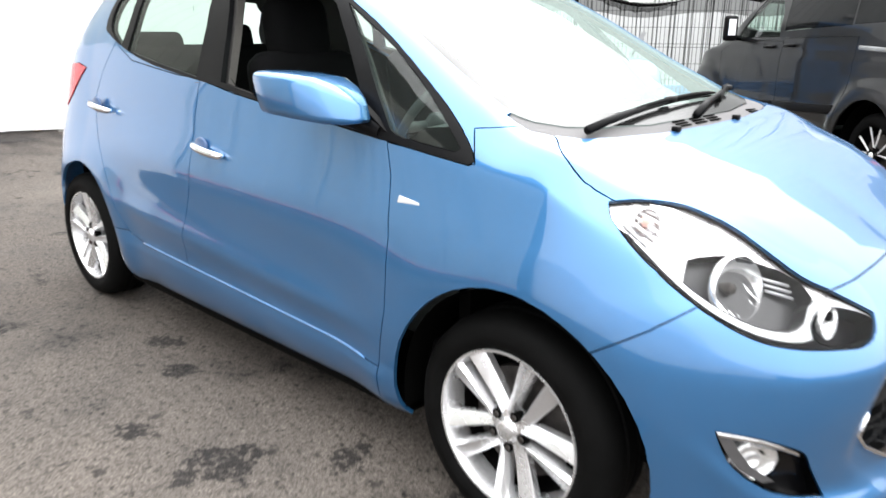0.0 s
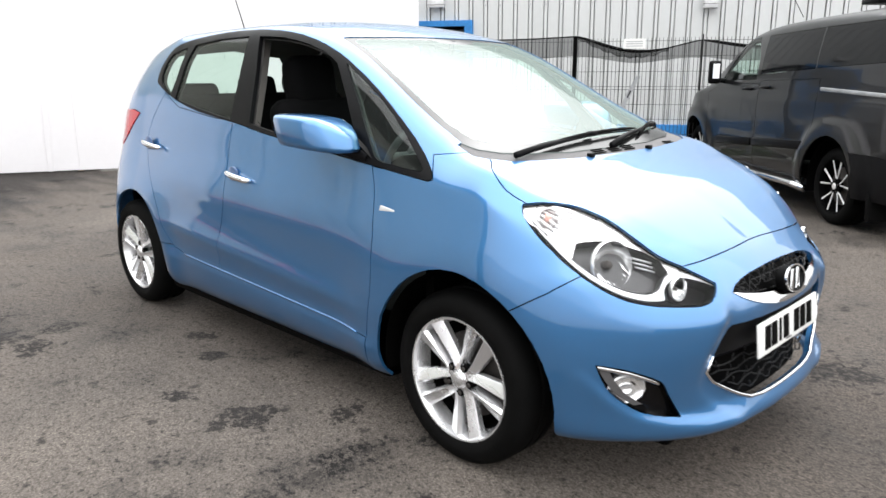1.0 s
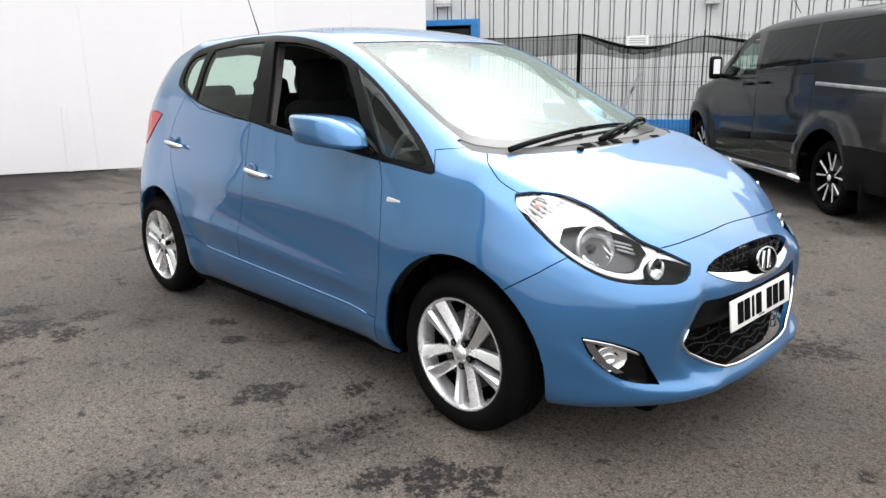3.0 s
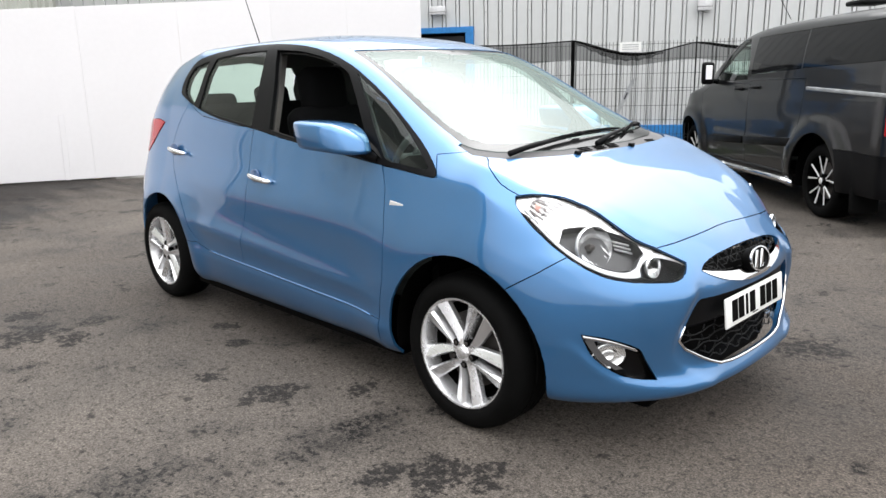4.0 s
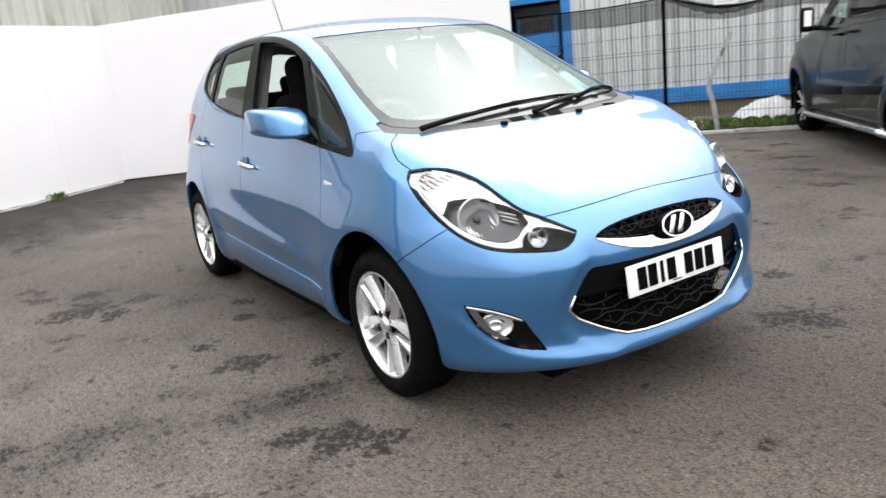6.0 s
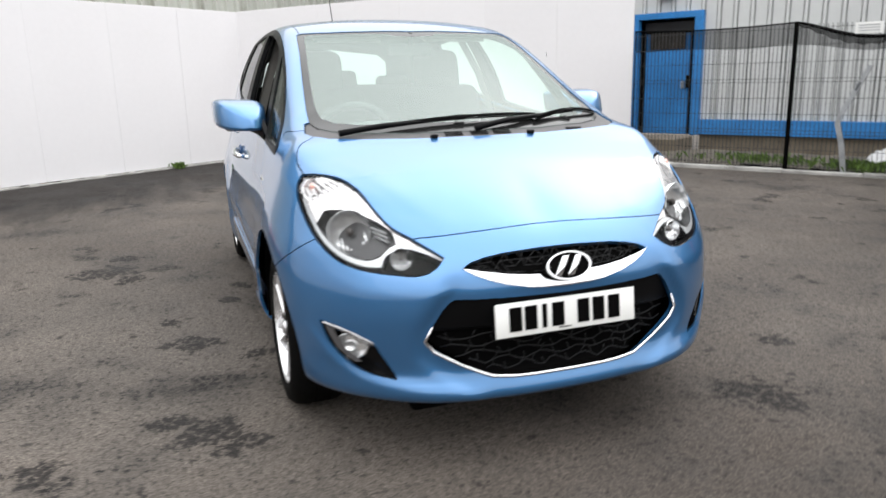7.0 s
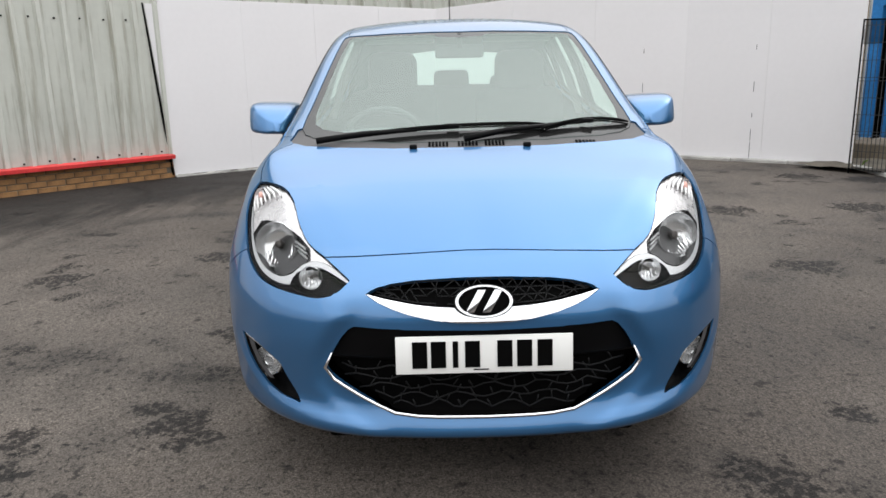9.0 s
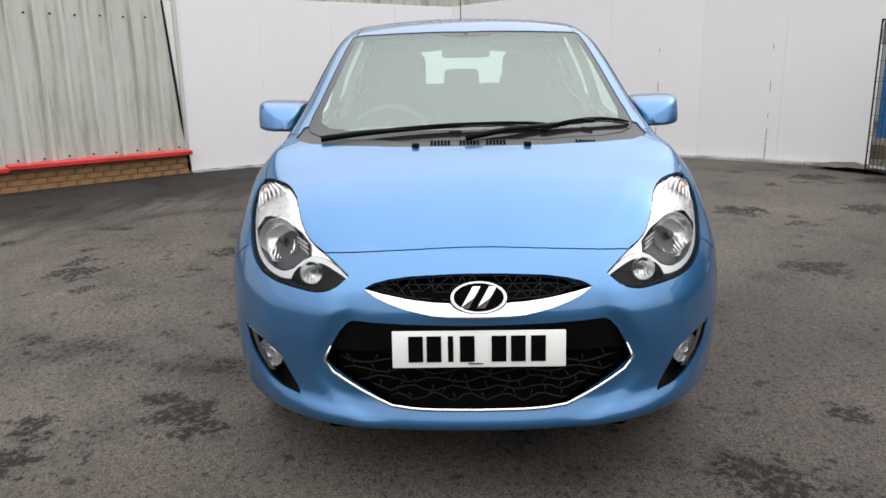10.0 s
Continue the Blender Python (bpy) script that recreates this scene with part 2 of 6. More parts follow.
LENS = glass("clear_lens", (0.97, 0.97, 0.97), 0.012, 0.0, 0.10)
SCREEN = glass("windscreen_glass", (0.76, 0.90, 0.85), 0.105, 0.17, 0.24)
FRIT = material("black_glass_border", (0.012, 0.012, 0.012), 0.12, Specular_IOR_Level=0.4)
TINT = glass("green_tinted_glass", (0.76, 0.88, 0.82), 0.05, 0.008, 0.8)
DARKGLASS = material("privacy_glass", (0.006, 0.0065, 0.007), 0.06, 0.0, 0.0, Specular_IOR_Level=0.22)
LAMPBLACK = material("lamp_black", (0.003, 0.003, 0.004), 0.3, Specular_IOR_Level=0.05)
LAMPGREY = material("lamp_dark_grey", (0.05, 0.05, 0.052), 0.30, 0.5)
LATTICE = material("lattice_plastic", (0.006, 0.006, 0.0065), 0.45, Specular_IOR_Level=0.2)
LAMPWHITE = material("satin_pale_trim", (0.45, 0.46, 0.47), 0.30, 0.5)
FOGCUP = material("pale_reflector", (0.82, 0.82, 0.82), 0.3, 0.0)
LAMPCHROME = material("lamp_reflector", (0.88, 0.89, 0.90), 0.20, 0.75)
AMBER = material("amber_lens", (0.80, 0.46, 0.40), 0.3)
LAMPSILVER = worn("satin_silver_reflector", (0.66, 0.645, 0.65), 0.28, 0.10, 30, 140, 0.05, metal=0.85)
RED = material("red_lens", (0.42, 0.004, 0.010), 0.12, 0.0, 0.0)
FABRIC = worn("black_seat_fabric", (0.004, 0.004, 0.0045), 0.95, 0.25, 8, 300, 0.3, spec=0.1)
DASH = worn("grey_dashboard_plastic", (0.05, 0.052, 0.054), 0.7, 0.2, 6, 250, 0.2)
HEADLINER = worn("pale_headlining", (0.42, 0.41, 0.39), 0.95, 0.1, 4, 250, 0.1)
# grey-beige lining far below its own tone: cabin shade in the colour
HEADLINER_SHADED = worn("headlining_shaded", (0.055, 0.053, 0.052), 0.95, 0.1, 4, 250, 0.1)
PLATE = material("white_reflective_plate", (0.78, 0.78, 0.76), 0.35)
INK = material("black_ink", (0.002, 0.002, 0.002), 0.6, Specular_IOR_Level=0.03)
GALV = worn("galvanised_steel", (0.42, 0.43, 0.44), 0.45, 0.2, 6, 60, 0.1, metal=0.6)
WIREM = worn("dark_wire", (0.03, 0.032, 0.032), 0.6, 0.2, 6, 60, 0.05)
LEAF = worn("weed_leaf", (0.10, 0.17, 0.03), 0.7, 0.4, 12, 60, 0.2)
BATTEN = worn("raw_timber", (0.30, 0.22, 0.13), 0.85, 0.3, 5, 60, 0.3)
PALEPLASTIC = worn("torn_pale_plastic", (0.62, 0.62, 0.63), 0.35, 0.15, 6, 40, 0.3)
CLEARPLASTIC = material("clear_white_lens", (0.58, 0.58, 0.57), 0.12, 0.0, 0.6)
NETTING = glass("shade_netting", (0.40, 0.40, 0.40), 0.0)
# dark tone chosen to cut low light, only for the unseen walls
UNSEENWALL = worn("dark_unseen_plaster", (0.11, 0.105, 0.10), 0.9, 0.35, 0.8, 30, 0.2)
BEIGE = worn("beige_trim_plastic", (0.15, 0.14, 0.13), 0.8, 0.1, 6, 200, 0.1)
# body blue darkened: the handle recess's shade is put into this colour
SHADEDBLUE = paint("blue_paint_shaded", (0.02, 0.06, 0.15), metal=0.3, rough=0.4)


# ---- mesh helpers ----
def part(name, bm, mat, parent=None, label="", sharp=0.0):
    """Links a bmesh as one mesh object; sharp: crease angle in degrees, 0 for flat shading."""
    if sharp:
        lim = radians(sharp)
        for f in bm.faces:
            f.smooth = True
        for e in bm.edges:
            if len(e.link_faces) == 2 and e.calc_face_angle(0) > lim:
                e.smooth = False
    me = bpy.data.meshes.new(name)
    bm.to_mesh(me)
    bm.free()
    me.materials.append(mat)
    ob = new(name, me)
    if parent:
        ob.parent = parent
    if label:
        ob["label"] = label
    return ob


def thing(name, m, label, category, group="", kind=""):
    ob = new(name)
    ob.empty_display_size = 0.2
    ob.matrix_basis = m
    return tagged(ob, label, category, group, kind)


def add_box(bm, size, m=None, bevel=0.0, segs=2):
    made = bmesh.ops.create_cube(bm, size=1.0, matrix=(m or Matrix()) @ Matrix.Diagonal((*size, 1)))
    if bevel:
        edges = {e for v in made["verts"] for e in v.link_edges}
        bmesh.ops.bevel(bm, geom=list(edges), offset=bevel, segments=segs, affect="EDGES", profile=0.5)
    return bm


def box(size, m=None, bevel=0.0, segs=2):
    return add_box(bmesh.new(), size, m, bevel, segs)


def add_tube(bm, pts, r, n=8, cap=True, taper=None):
    """A round bar along a line of points."""
    pts = [Vector(p) for p in pts]
    rings, side = [], None
    for i, p in enumerate(pts):
        d = (pts[min(i + 1, len(pts) - 1)] - pts[max(i - 1, 0)]).normalized()
        side = d.orthogonal().normalized() if side is None else (side - d * side.dot(d)).normalized()
        up, k = d.cross(side), r * (taper[i] if taper else 1.0)
        rings.append([bm.verts.new(p + (side * math.cos(a) + up * math.sin(a)) * k) for a in (2 * math.pi * j / n for j in range(n))])
    for a, b in zip(rings, rings[1:]):
        for j in range(n):
            bm.faces.new((a[j], a[(j + 1) % n], b[(j + 1) % n], b[j]))
    if cap:
        bm.faces.new(list(reversed(rings[0])))
        bm.faces.new(rings[-1])
    return bm


def add_lathe(bm, profile, n=48, m=None, closed=False):
    """Turns (radius, along) pairs about the local y axis."""
    m = m or Matrix()
    rings = [[bm.verts.new(m @ Vector((r * math.cos(a), y, r * math.sin(a)))) for a in (2 * math.pi * j / n for j in range(n))] for r, y in profile]
    pairs = list(zip(rings, rings[1:])) + ([(rings[-1], rings[0])] if closed else [])
    for a, b in pairs:
        for j in range(n):
            bm.faces.new((a[j], b[j], b[(j + 1) % n], a[(j + 1) % n]))
    return bm


def add_prism(bm, outline, depth, m=None, bevel=0.0):
    """A flat outline in local x, y, thickened along z."""
    m = m or Matrix()
    low = [bm.verts.new(m @ Vector((x, y, 0))) for x, y in outline]
    high = [bm.verts.new(m @ Vector((x, y, depth))) for x, y in outline]
    n = len(outline)
    faces = [bm.faces.new(list(reversed(low))), bm.faces.new(high)]
    for i in range(n):
        faces.append(bm.faces.new((low[i], low[(i + 1) % n], high[(i + 1) % n], high[i])))
    bmesh.ops.recalc_face_normals(bm, faces=faces)
    if bevel:
        bmesh.ops.bevel(bm, geom=list({e for f in faces[:2] for e in f.edges}), offset=bevel, segments=2, affect="EDGES", profile=0.5)
    return bm


def interp(x, table):
    xs, ys = zip(*sorted(table))
    return float(np.interp(x, xs, ys))


def curve(x, table):
    """A smooth curve through a short table of (x, value)."""
    pts = sorted(table)
    if x <= pts[0][0]:
        return pts[0][1]
    if x >= pts[-1][0]:
        return pts[-1][1]
    i = max(k for k in range(len(pts) - 1) if pts[k][0] <= x)
    (x0, y0), (x1, y1) = pts[i], pts[i + 1]

    def slope(k):
        if k == 0 or k == len(pts) - 1:
            j = min(k, len(pts) - 2)
            return (pts[j + 1][1] - pts[j][1]) / (pts[j + 1][0] - pts[j][0])
        a = (pts[k][1] - pts[k - 1][1]) / (pts[k][0] - pts[k - 1][0])
        b = (pts[k + 1][1] - pts[k][1]) / (pts[k + 1][0] - pts[k][0])
        return 0.0 if a * b <= 0 else 2 * a * b / (a + b)

    h, t = x1 - x0, (x - x0) / (x1 - x0)
    return (y0 * (1 + 2 * t) * (1 - t) ** 2 + slope(i) * h * t * (1 - t) ** 2 + y1 * t * t * (3 - 2 * t) - slope(i + 1) * h * t * t * (1 - t))


# ---- the yard ----
def frame_at(x, y, degrees, z=0.0):
    return pose(x, y, z, 0, 0, degrees)


HOARD = [(-7.36, -3.76), (-10.0, -0.05), (-8.22, 3.60), (-6.79, 5.40)]
FENCE = frame_at(-4.84, 5.855, 32)
BUILDING = frame_at(-7.03, 6.89, 32)
SHED = frame_at(-7.36, -3.76, 136.5) @ pose(0, 0.06, 0)

bm = bmesh.new()
bmesh.ops.create_grid(bm, x_segments=60, y_segments=60, size=300)
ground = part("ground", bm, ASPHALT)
tagged(ground, "worn dark grey asphalt yard with stains and patches", "asphalt", kind="structure")


def structure(name, label, category, m=None):
    ob = new(name)
    ob.matrix_basis = m or Matrix()
    return tagged(ob, label, category, kind="structure")


def child(name, me, parent, m):
    ob = new(name, me)
    ob.parent = parent
    ob.matrix_basis = m
    return ob


def sheet_mesh(name, bm, mat):
    me = bpy.data.meshes.new(name)
    bm.to_mesh(me)
    bm.free()
    me.materials.append(mat)
    return me


# white hoardings: sheets 1.22 m wide, each leaning a hair differently
rng = random.Random(11)
for name, a, b, h0, h1 in (("wall_hoarding_west", HOARD[0], HOARD[1], 2.38, 2.385), ("wall_hoarding_back", HOARD[1], HOARD[2], 2.385, 2.60), ("wall_hoarding_north", HOARD[2], HOARD[3], 2.60, 2.62)):
    ln, deg = math.hypot(b[0] - a[0], b[1] - a[1]), math.degrees(math.atan2(b[1] - a[1], b[0] - a[0]))
    wall = structure(name, "white painted plywood hoarding with faint board joints", "hoarding", frame_at(*a, deg))
    count = max(1, round(ln / 1.22))
    wide = ln / count
    for k in range(count):
        h = h0 + (h1 - h0) * (k + 0.5) / count + rng.uniform(-0.002, 0.002)
        bm = box((wide - 0.0016, 0.018, h - 0.03), pose(0, 0, h / 2 + 0.015), 0.002, 1)
        for v in bm.verts:
            if v.co.z > 1:
                v.co.z += v.co.x * (h1 - h0) / ln
        child("board", sheet_mesh("board", bm, WHITEBOARD), wall, pose((k + 0.5) * wide, rng.uniform(-0.0006, 0.0006), 0, rng.uniform(-0.08, 0.08), 0, rng.uniform(-0.05, 0.05)))
    for z in (0.35, 1.25, 2.15):
        child("rail", sheet_mesh("rail", box((ln, 0.05, 0.09), pose(ln / 2, 0.045, z), 0.004, 1), BATTEN), wall, Matrix())
    for k in range(count + 1):
        child("stud", sheet_mesh("stud", box((0.09, 0.05, 2.15), pose(min(ln - 0.05, max(0.05, k * wide)), 0.095, 1.08), 0.004, 1), BATTEN), wall, Matrix())
wall = bpy.data.objects["wall_hoarding_back"]
child("cover_strip", sheet_mesh("cover_strip", box((0.07, 0.014, 0.95), pose(0.99, -0.018, 0.50, 0, 1.2, 0), 0.003, 1), WHITEBOARD), wall, Matrix())
wall = bpy.data.objects["wall_hoarding_west"]
child("edge_board", sheet_mesh("edge_board", add_prism(bmesh.new(), [(0.0, 0.02), (0.03, 0.02), (0.03, 2.30), (-0.17, 2.30)], 0.016, pose(0, -0.004, 0, 90, 0, 0)), WHITEBOARD), wall, Matrix())
# black strip put where a dark gap runs along the slanted edge
child("edge_line", sheet_mesh("edge_line", box((0.022, 0.03, 2.28), pose(-0.112, -0.012, 1.17, 0, -4.1, 0), 0.003, 1), INK), wall, Matrix())


for nm, at_x in (("wall_hoarding_back", 3.454), ("wall_hoarding_north", 0.99)):
    for z0, z1 in ((0.04, 0.27), (0.31, 0.46), (0.62, 0.68), (0.98, 1.12), (1.55, 1.62)):
        child("open_joint", sheet_mesh("open_joint", box((0.006, 0.004, z1 - z0), pose(at_x, -0.0105, (z0 + z1) / 2)), INK), bpy.data.objects[nm], Matrix())


# profiled steel sheets
def clad_mesh(name, mat, height, ribs=4, pitch=0.28, seam=False):
    bm = bmesh.new()
    line = []
    for k in range(ribs):
        x = k * pitch
        if seam:
            line += [(x, 0.0), (x + pitch - 0.080, 0.0), (x + pitch - 0.079, 0.062), (x + pitch - 0.063, 0.062), (x + pitch - 0.062, -0.020), (x + pitch - 0.018, -0.020), (x + pitch - 0.017, 0.062), (x + pitch - 0.001, 0.062)]
        else:
            line += [(x, 0.0), (x + pitch - 0.085, 0.0), (x + pitch - 0.066, -0.055), (x + pitch - 0.019, -0.055)]
    line.append((ribs * pitch, 0.0))
    low = [bm.verts.new((x, y, 0)) for x, y in line]
    high_row = [bm.verts.new((x, y, height)) for x, y in line]
    for i in range(len(line) - 1):
        bm.faces.new((low[i], low[i + 1], high_row[i + 1], high_row[i]))
    return sheet_mesh(name, bm, mat)


building = structure("wall_building", "pale grey profiled steel wall of a workshop", "building wall", BUILDING)
sheet = clad_mesh("cladding_sheet", CLAD, 5.0, pitch=0.25, seam=True)
for k in range(-9, 11):
    if k != -1:
        child("cladding_sheet", sheet, building, pose(k * 1.0 + (0.0 if k >= 0 else -0.22), 0, 0.50))
top = clad_mesh("cladding_sheet", CLAD, 3.3, ribs=5, pitch=0.244, seam=True)
child("cladding_sheet", top, building, pose(-1.22, 0, 2.2))
child("backing", sheet_mesh("backing", box((8.0, 0.1, 5.5), pose(-5.3, 0.13, 2.75)), CLAD), building, Matrix())
child("backing", sheet_mesh("backing", box((12.0, 0.1, 5.5), pose(6.0, 0.13, 2.75)), CLAD), building, Matrix())
child("backing", sheet_mesh("backing", box((1.4, 0.1, 3.3), pose(-0.65, 0.13, 3.85)), CLAD), building, Matrix())
child("plinth", sheet_mesh("plinth", box((10.0, 0.07, 0.24), pose(5.0, -0.03, 0.40), 0.006, 1), BLUEDOOR), building, Matrix())
child("base_course", sheet_mesh("base_course", box((10.0, 0.05, 0.28), pose(5.0, 0.03, 0.14)), MORTAR), building, Matrix())
rng = random.Random(3)
fix = bmesh.new()
for k in range(0, 36):
    for z in (0.62, 1.55, 2.45):
        add_box(fix, (0.016, 0.010, 0.016), pose(0.21 + k * 0.25 + rng.uniform(-0.006, 0.006), -0.022, z))
tagged(child("fixings", sheet_mesh("fixings", fix, GALV), building, Matrix()), kind="stuff")

door = structure("door_1", "blue painted steel door in a broad blue frame", "door", BUILDING @ pose(-1.22, 0, 0.27))
# the recess's shade is put in as black sheets round the leaf
for nm, size, at, mat in (("jamb", (0.15, 0.12, 1.95), (0.075, -0.03, 0.975), BLUEDOOR), ("jamb", (0.14, 0.12, 1.95), (1.15, -0.03, 0.975), BLUEDOOR), ("head", (1.22, 0.12, 0.10), (0.61, -0.032, 1.90), BLUEDOOR), ("reveal_shade", (1.00, 0.02, 1.90), (0.61, 0.27, 0.93), INK), ("reveal_shade", (0.03, 0.26, 1.88), (0.135, 0.14, 0.92), INK), ("reveal_shade", (0.03, 0.26, 1.88), (1.095, 0.14, 0.92), INK), ("reveal_shade", (0.96, 0.26, 0.03), (0.61, 0.14, 1.87), INK), ("leaf", (0.74, 0.05, 1.62), (0.61, 0.065, 0.81), BLUEDOOR), ("vision_panel", (0.60, 0.02, 0.26), (0.61, 0.032, 1.50), RUST), ("leaf_top", (0.84, 0.045, 0.16), (0.61, 0.105, 1.73), DARKALLOY)):
    child(nm, sheet_mesh(nm, box(size, pose(*at), 0.006, 1), mat), door, Matrix())
child("lock_box", sheet_mesh("lock_box", box((0.07, 0.06, 0.20), pose(0.98, 0.03, 0.85), 0.008, 1), INK), door, Matrix())
child("door_handle", sheet_mesh("door_handle", box((0.04, 0.10, 0.12), pose(0.90, 0.015, 0.80), 0.008, 1), GALV), door, Matrix())
step = part("door_step", box((1.05, 0.75, 0.26), BUILDING @ pose(-0.62, -0.40, 0.12), 0.015, 1), MORTAR)
tagged(step, "worn brown concrete door step", "step", kind="structure")
for x, z, size, label in ((-0.62, 2.50, (0.28, 0.10, 0.14), "pale alarm box on the cladding"), (3.76, 2.42, (0.22, 0.12, 0.20), "white electrical box on the cladding")):
    unit = thing("wall_box", BUILDING @ pose(x, -0.09, z), label, "box")
    part("casing", box(size, None, 0.012, 2), PALEPLASTIC, unit, sharp=40)
    part("seam", box((size[0] + 0.004, size[1] + 0.004, 0.006), pose(0, 0, -size[2] * 0.2)), INK, unit)
    part("conduit", add_tube(bmesh.new(), [(0, 0.03, size[2] / 2), (0, 0.03, size[2] / 2 + 0.9)], 0.010, 8), GALV, unit, sharp=50)

# older shed with a red drip flashing over brick
shed = structure("wall_shed", "weathered cream profiled steel wall above brick", "shed wall", SHED)
sheet = clad_mesh("cladding_sheet", CLAD_OLD, 5.0, pitch=0.29)
for k in range(-4, 9):
    child("cladding_sheet", sheet, shed, pose(k * 1.16, -0.04 if k < 0 else 0.07, 0.29))
child("backing", sheet_mesh("backing", box((15.64, 0.1, 5.2), pose(3.18, 0.14, 2.6)), CLAD_OLD), shed, Matrix())
for k in range(2):
    child("flashing", sheet_mesh("flashing", box((2.3, 0.12, 0.052), pose(-1.17 - k * 2.3, -0.115, 0.303 - 0.012 * k, 7, 0.3, 0), 0.004, 1), REDTRIM), shed, Matrix())
fix = bmesh.new()
for k in range(16):
    for z in (0.37, 2.08):
        add_box(fix, (0.020, 0.012, 0.020), pose(-0.145 - k * 0.29 + rng.uniform(-0.008, 0.008), -0.046, z + rng.uniform(-0.008, 0.008)))
tagged(child("fixings", sheet_mesh("fixings", fix, INK), shed, Matrix()), kind="stuff")
child("mortar_bed", sheet_mesh("mortar_bed", box((4.64, 0.10, 0.28), pose(-2.32, 0.0, 0.14)), MORTAR), shed, Matrix())

# kerb along the hoarding and the fence
kerb = structure("kerb", "narrow pale concrete kerb, chipped", "kerb")
run = [(HOARD[1][0] + 0.6, HOARD[1][1] + 1.5), HOARD[2], HOARD[3], tuple((FENCE @ Vector((-0.9, -0.05, 0)))[:2]), tuple((FENCE @ Vector((0.5, -0.05, 0)))[:2]), tuple((FENCE @ Vector((3.2, -0.05, 0)))[:2]), tuple((FENCE @ Vector((9.0, -0.05, 0)))[:2])]
for a, b in zip(run, run[1:]):
    ln, deg = math.hypot(b[0] - a[0], b[1] - a[1]), math.degrees(math.atan2(b[1] - a[1], b[0] - a[0]))
    count = max(1, round(ln / 0.9))
    for k in range(count):
        bm = box((ln / count - 0.008, 0.11, 0.09), pose(0, -0.05, 0.0), 0.012, 2)
        child("kerb_stone", sheet_mesh("kerb_stone", bm, CONCRETE), kerb, frame_at(a[0] + (b[0] - a[0]) * (k + 0.5) / count, a[1] + (b[1] - a[1]) * (k + 0.5) / count, deg + rng.uniform(-0.6, 0.6), rng.uniform(-0.008, 0.004)))
kerb2 = structure("kerb_west", "crumbling pale concrete edge below the hoarding", "kerb")
bm = bmesh.new()
ln = 4.4
deg = math.degrees(math.atan2(HOARD[1][1] - HOARD[0][1], HOARD[1][0] - HOARD[0][0]))
for k in range(40):
    add_box(bm, (0.12, rng.uniform(0.03, 0.08), rng.uniform(0.02, 0.05)), pose(0.06 + k * 0.11, -0.03, 0.008, rng.uniform(-8, 8), rng.uniform(-4, 4), rng.uniform(-12, 12)), 0.008, 1)
tagged(child("mortar_fillet", sheet_mesh("mortar_fillet", bm, CONCRETE), kerb2, frame_at(*HOARD[0], deg)), kind="stuff")

# verge behind the fence
bm = bmesh.new()
bmesh.ops.create_grid(bm, x_segments=90, y_segments=18, size=0.5, matrix=FENCE @ pose(3.2, 0.92, 0.03) @ Matrix.Diagonal((11.0, 1.84, 1, 1)))
for v in bm.verts:
    v.co.z += 0.035 * noise.noise(v.co * 2.2) + 0.03 * noise.noise(v.co * 7.0) + 0.02
tagged(part("verge", bm, DIRT, sharp=60), "bare earth verge with litter and weeds", "earth", kind="structure")

# mesh fence
def net_top(x0, t):
    if x0 < 0:
        return 1.83 - 0.03 * math.sin(math.pi * t)
    return 1.83 - 0.07 * (t if x0 < 1 else 1) - (0.17 if x0 < 1 else 0.10) * math.sin(math.pi * t) ** 1.3


